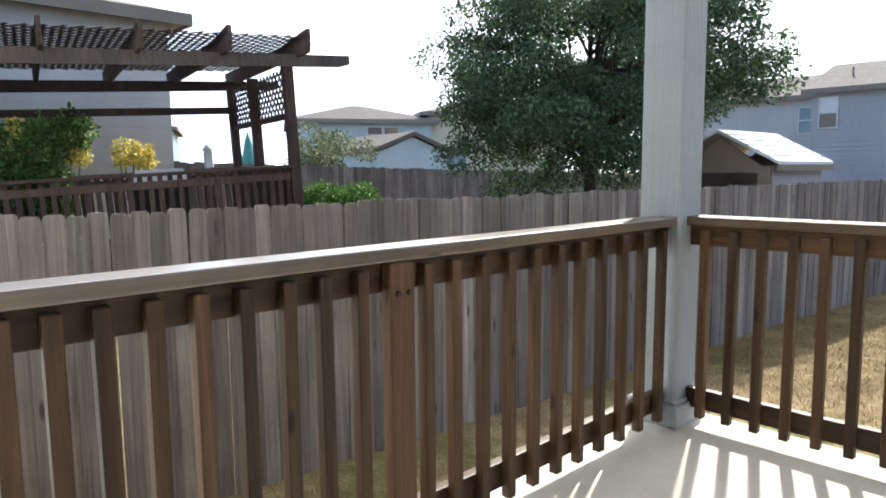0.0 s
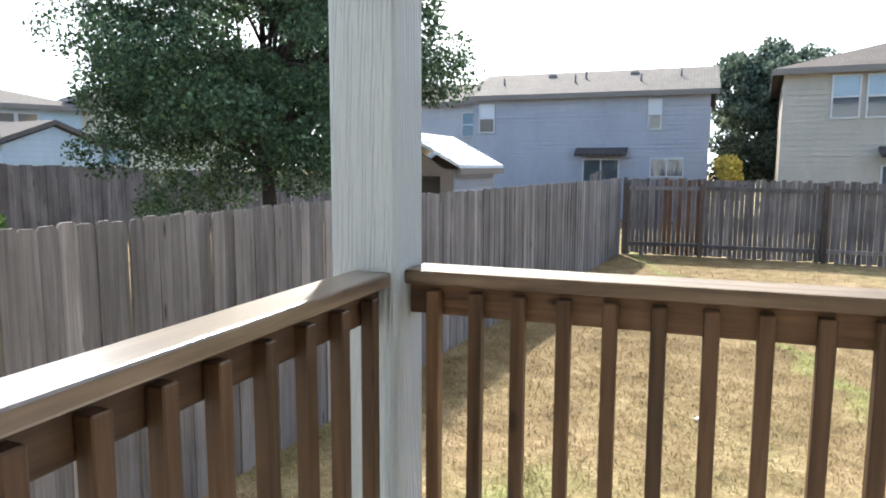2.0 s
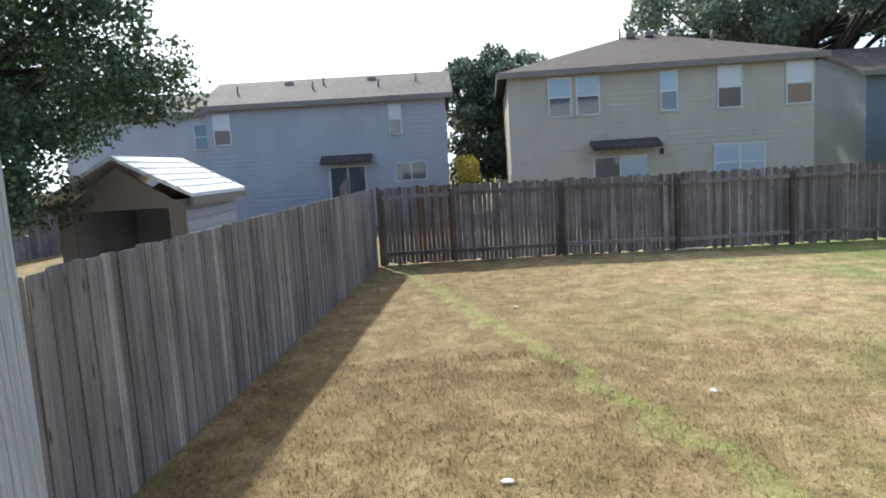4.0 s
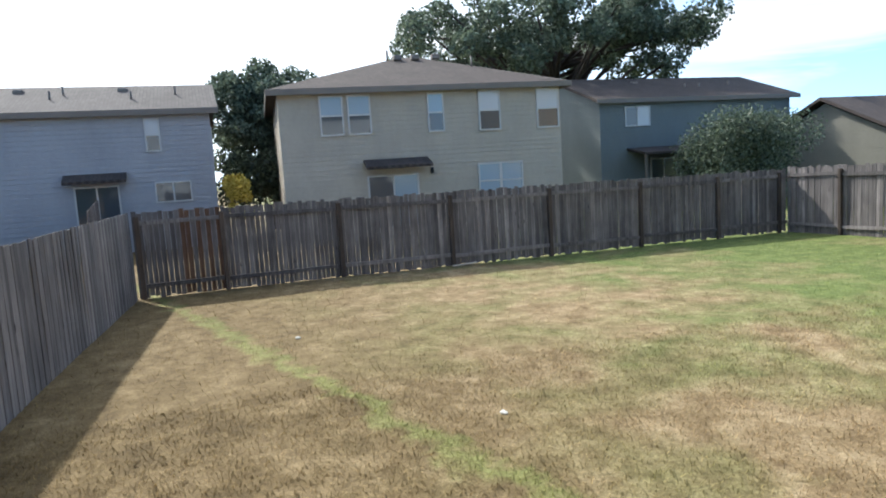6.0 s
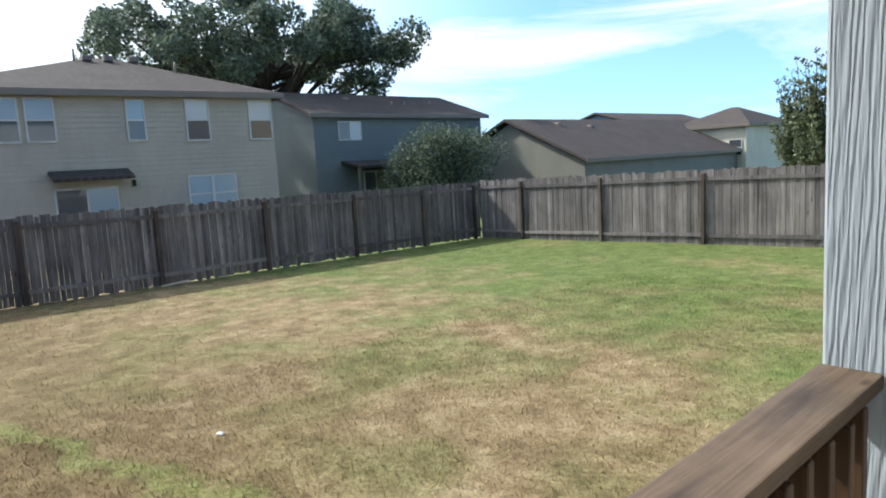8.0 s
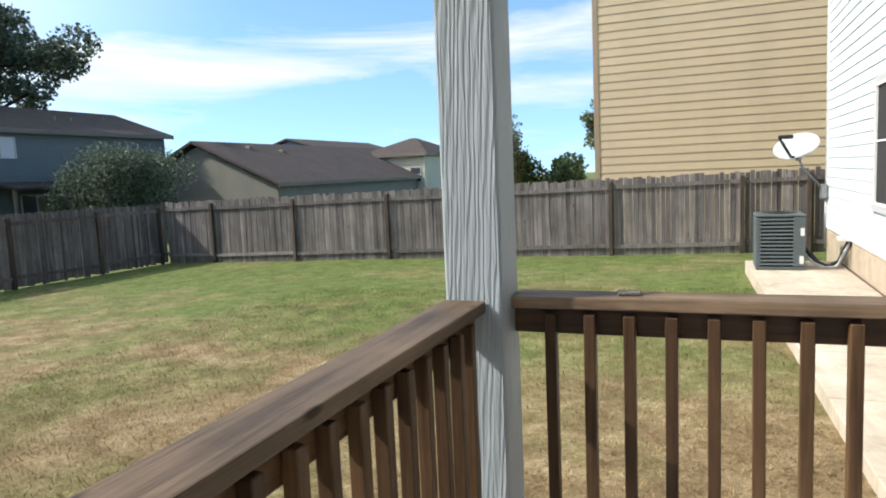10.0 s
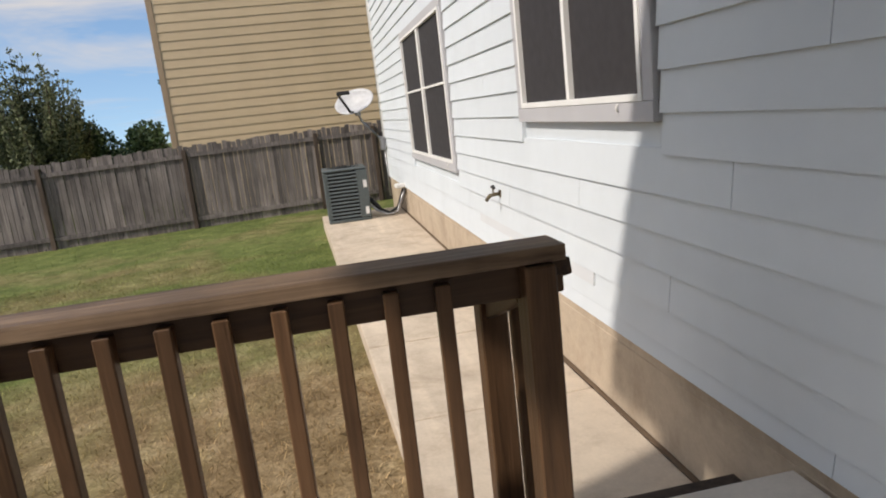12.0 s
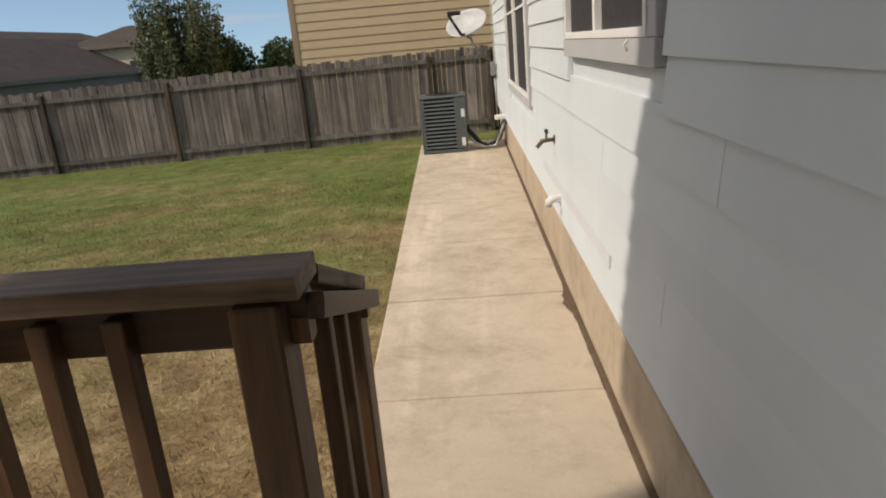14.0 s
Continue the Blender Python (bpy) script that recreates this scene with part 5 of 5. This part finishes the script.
    bal2 = mesh_of("deck_baluster", box(bmesh.new(), (-0.015, -0.045, 0), (0.015, 0.045, 0.98), 0.003), M_PERG)
    for k in range(25):
        part("baluster", bal2, M_PERG, d, at=pose(xr - 0.05, y0 + 0.1 + 0.12 * k, 0.04))
    deck = thing("deck", "dark wooden deck floor in the neighbouring yard", "deck", at=DECK, kind="structure")
    for k in range(20):
        part("deck_board", boxes(((-4.2, y0 - 0.1 + 0.15 * k, -0.02), (xr + 0.1, y0 + 0.04 + 0.15 * k, 0.02)), bevel=0.003), M_PERG, deck)
    part("deck_joist", boxes(((-4.2, y0 - 0.1, -0.9), (xr + 0.1, y1 + 0.1, -0.022))), M_PERG, deck)
    g = thing("grill", "covered grill with a pale lid on the deck", "grill", DECK @ pose(2.75, 10.0, 0.021))
    part("cart", boxes(((-0.4, -0.25, 0.0), (0.4, 0.25, 0.85)), bevel=0.03), M_ACDARK, g)
    part("lid", solid([(-0.38, -0.26, 0.86), (0.38, -0.26, 0.86), (0.38, 0.26, 0.86), (-0.38, 0.26, 0.86), (-0.3, -0.05, 1.08), (0.3, -0.05, 1.08), (0.3, 0.2, 1.08), (-0.3, 0.2, 1.08)],
                      [(0, 3, 2, 1), (4, 5, 6, 7), (0, 1, 5, 4), (1, 2, 6, 5), (2, 3, 7, 6), (3, 0, 4, 7)]), M_METAL, g, "pale metal grill lid")
    l = thing("lantern", "small white lantern on the deck rail", "lantern", DECK @ pose(3.95, y1, 1.066))
    part("body", boxes(((-0.07, -0.07, 0.0), (0.07, 0.07, 0.3)), bevel=0.02), M_WHITE, l)
    part("cap", tube([(0, 0, 0.3), (0, 0, 0.36), (0, 0, 0.42)], [0.1, 0.07, 0.02], 10), M_WHITE, l)
    par = thing("patio_umbrella", "folded teal patio umbrella in a far yard", "umbrella", pose(10.93, 22.0, 0.4))
    part("pole", tube([(0, 0, -1), (0, 0, 2.1)], 0.03, 8), M_METAL, par)
    part("canopy", tube([(0, 0, 0.75), (0, 0, 1.1), (0, 0, 1.75), (0, 0, 2.05)], [0.34, 0.24, 0.12, 0.02], 9), plain("teal_canvas", (0.06, 0.22, 0.22), 0.8), par)


def litter():
    for k, (x, y) in enumerate(((7.34, -0.42), (11.3, 0.73), (5.9, 1.45))):
        r = random.Random(k)
        bm = bmesh.new()
        bmesh.ops.create_icosphere(bm, subdivisions=2, radius=1)
        for v in bm.verts:
            v.co *= 1 + 0.25 * noise.noise(v.co * 1.4 + Vector((k, 0, 0)))
            v.co.z *= 0.55
        t = part("stone", bm, M_STONE)
        t.matrix_world = pose(x, y, ground_z(x, y) + 0.012, 0, 0, 40 * k) @ Matrix.Diagonal((0.045, 0.03, 0.03, 1))
        tagged(t, "small pale stone lying in the dry grass", "stone", "stones in the lawn")
    b = part("loose_board", boxes(((-0.3, -0.05, 0), (0.3, 0.05, 0.02)), bevel=0.003), M_PINE)
    b.matrix_world = pose(16.95, -3.9, ground_z(16.95, -3.9) + 0.03, 0, 3, 86)
    tagged(b, "bleached loose board against the fence foot", "board")
    chip = part("wood_scrap", boxes(((-0.035, -0.02, 0), (0.035, 0.02, 0.012)), bevel=0.003), M_FENCE)
    chip.matrix_world = pose(2.22, -0.15, 0.921, 0, 0, 8)
    tagged(chip, "small grey wood scrap on the rail", "scrap")


def clouds():
    """Thin high clouds: a sheet far off, torn by noise."""
    n = Nodes("thin_cloud")
    a = n.noise(n.place((0.0022, 0.0022, 0.014)), 1.0, 6, 0.6, 0.5)
    em = n.tree.nodes.new("ShaderNodeEmission")
    em.inputs["Color"].default_value, em.inputs["Strength"].default_value = (1.0, 0.99, 0.97, 1), 0.62
    tr = n.tree.nodes.new("ShaderNodeBsdfTransparent")
    mx = n.tree.nodes.new("ShaderNodeMixShader")
    # one long streak lies along a slanting circle of the sky
    dot = n.tree.nodes.new("ShaderNodeVectorMath")
    dot.operation = "DOT_PRODUCT"
    dot.inputs[1].default_value = (0.205 / 900, -0.218 / 900, 0.954 / 900)
    n.link(n.place(), dot.inputs[0])
    off = n.tree.nodes.new("ShaderNodeMath")
    off.operation = "SUBTRACT"
    off.inputs[1].default_value = 0.444
    n.link(dot.outputs["Value"], off.inputs[0])
    size = n.tree.nodes.new("ShaderNodeMath")
    size.operation = "ABSOLUTE"
    n.link(off.outputs[0], size.inputs[0])
    band = n.tree.nodes.new("ShaderNodeMapRange")
    band.interpolation_type = "SMOOTHSTEP"
    band.inputs["From Min"].default_value, band.inputs["From Max"].default_value = 0.055, 0.0
    band.inputs["To Max"].default_value = 0.26
    n.link(size.outputs[0], band.inputs["Value"])
    both = n.tree.nodes.new("ShaderNodeMath")
    both.operation = "ADD"
    n.link(a, both.inputs[0])
    n.link(band.outputs[0], both.inputs[1])
    n.link(n.ramp(both.outputs[0], (0.54, (0, 0, 0)), (0.76, (0.95, 0.95, 0.95))), mx.inputs[0])
    n.link(tr.outputs[0], mx.inputs[1])
    n.link(em.outputs[0], mx.inputs[2])
    n.link(mx.outputs[0], n.tree.nodes["Material Output"].inputs["Surface"])
    bm = bmesh.new()
    rows = []
    for i in range(13):
        e = radians(-1 + 46 * i / 12)
        rows.append([bm.verts.new((900 * math.cos(e) * math.sin(radians(az)), 900 * math.cos(e) * math.cos(radians(az)), 900 * math.sin(e))) for az in range(60, 301, 8)])
    for p, q in zip(rows, rows[1:]):
        for k in range(len(p) - 1):
            bm.faces.new((p[k], p[k + 1], q[k + 1], q[k]))
    ob = part("backdrop", bm, n.mat)
    ob.visible_shadow = False
    tagged(ob, "thin white cloud streaks in the sky", "clouds", kind="structure")


def fan_tree(at):
    """Slender stems rising like a fan from the ground, leafy below and twiggy above."""
    t = thing("feathery_tree", "airy olive tree with fanned twigs beyond the cross fence", "tree", pose(*at))
    r = random.Random(11)
    part("trunk", tube([(0, 0, -0.3), (0.03, 0, 0.6), (0, 0.05, 1.5)], [0.12, 0.1, 0.06], 8), M_BARK, t)
    centres, radii = [], []
    for k in range(60):
        a, tilt = r.uniform(0, 6.283), r.uniform(0.05, 1.0)
        ln = r.uniform(3.6, 4.3) * (1 - 0.22 * tilt)
        out, up = math.sin(tilt) * ln * 0.62, math.cos(tilt) * ln
        o = Vector((0, 0, r.uniform(0.5, 1.3)))
        tip = o + Vector((out * math.cos(a), out * math.sin(a), up))
        m = o.lerp(tip, 0.5) + Vector((0.25 * math.cos(a), 0.25 * math.sin(a), -0.15))
        part("branch", tube([o, m, tip], [0.035, 0.022, 0.006], 5), M_BARK, t)
        for f in np.linspace(0.25, 1.0, 9):
            centres.append(o.lerp(m, f * 2) if f < 0.5 else m.lerp(tip, f * 2 - 1))
            radii.append(0.34 * (1.12 - f) + 0.06)
    leaf_mass("crown", centres, radii, 38000, 0.1, M_LEAF3, 11, droop=-0.5, parent=t)


def plants():
    tree("shade_tree", "dense dark green shade tree in the neighbouring yard", (9.8, 7.6, -0.8), 6.8, 0.12, (3.5, 2.7, 2.7, 2.85), 330, 170000, 0.056, M_LEAF, 3, fork=0.26, clump_r=(0.22, 0.6),
         skip=lambda c: 0.68 * c.x - 0.73 * c.y > (1.3 if c.z < 2.8 else 2.45))
    tree("live_oak", "huge spreading live oak behind the houses", (46, -23.2, -2.0), 14, 0.55, (11.6, 10.0, 11.8, 3.5), 150, 62000, 0.26, M_LEAF2, 5, fork=0.3, clump_r=(0.7, 1.55))
    tree("oak", "dark oak between the two houses", (41, -2.4, -1.3), 9, 0.35, (5.7, 3.3, 3.3, 3.5), 120, 46000, 0.2, M_LEAF2, 9, fork=0.3, clump_r=(0.5, 1.1))
    fan_tree((9.45, -21.5, -0.75))
    tree("feathery_tree", "thin tree beside the tan house corner", (7.3, -34, -0.4), 6, 0.12, (3.6, 1.2, 1.2, 1.5), 16, 3000, 0.16, M_LEAF3, 12, fork=0.25, clump_r=(0.3, 0.6))
    shrub("hedge", "dark green bushes under the feathery tree", (7.6, -23, -0.7), (1.9, 1.2, 3.0), 7000, 0.14, M_LEAF, 13, blobs=18)
    shrub("far_bush", "grey-green bush behind the far fence", (28.0, -22.7, -1.5), (2.7, 2.7, 4.9), 30000, 0.13, M_LEAF2, 34, blobs=60)
    shrub("gap_bush", "dark bushes in the gap between two houses", (38.5, -1.7, -1.2), (2.2, 2.4, 4.6), 12000, 0.2, M_LEAF2, 21, blobs=22)
    shrub("clipped_bush", "bright green rounded bush beside the deck", (6.0, 9.8, -0.85), (0.66, 0.7, 2.05), 14000, 0.05, M_HEDGE, 15, blobs=22)
    shrub("deck_bush", "tall green shrub behind the deck", (1.6, 13.2, -0.4), (2.2, 0.95, 3.0), 42000, 0.075, M_DECKLEAF, 16, blobs=40)
    shrub("yellow_bush", "yellow-green bush beside the blue house", (34.0, 0.1, -0.9), (0.7, 0.7, 3.0), 2500, 0.14, M_YELLOW, 17, blobs=9)
    shrub("silver_tree", "pale feathery young tree beyond the neighbour's fence", (10.85, 17.0, -0.9), (1.2, 1.2, 4.0), 8000, 0.09, M_LEAF3, 18, blobs=22, category="tree")
    flowers((2.75, 12.8, 1.05), 1, 9, 0.55, 0.95)
    flowers((3.95, 12.8, 1.05), 2, 6, 0.4, 0.75)


ground()
our_house()
doorway()
window("window_1", *WINDOWS[0], 2, False, "wide white-framed window with a dark solar screen and grey casing")
window("window_2", *WINDOWS[1], 2, True, "double white-framed window with dark solar screens and grey casing")
window("window_3", *WINDOWS[2], 2, True, "upper white-framed window with dark solar screens")
porch()
walkway()
tan_house()
neighbours()
shed()
pergola()
air_conditioner()
conduit()
hose_bibb(-3.68, 0.555)
vent_pipe(-3.46, 0.205)
dish()
plants()
clouds()
litter()
grass(90000, (1.1, 9.0), (-9.0, 4.4), 1, "lawn_grass", "dry straw-coloured grass blades by the porch")
grass(60000, (1.1, 17.1), (-13.6, 4.4), 2, "far_lawn_grass", "patchy green and straw grass blades across the yard", (0.03, 0.08))
fences()
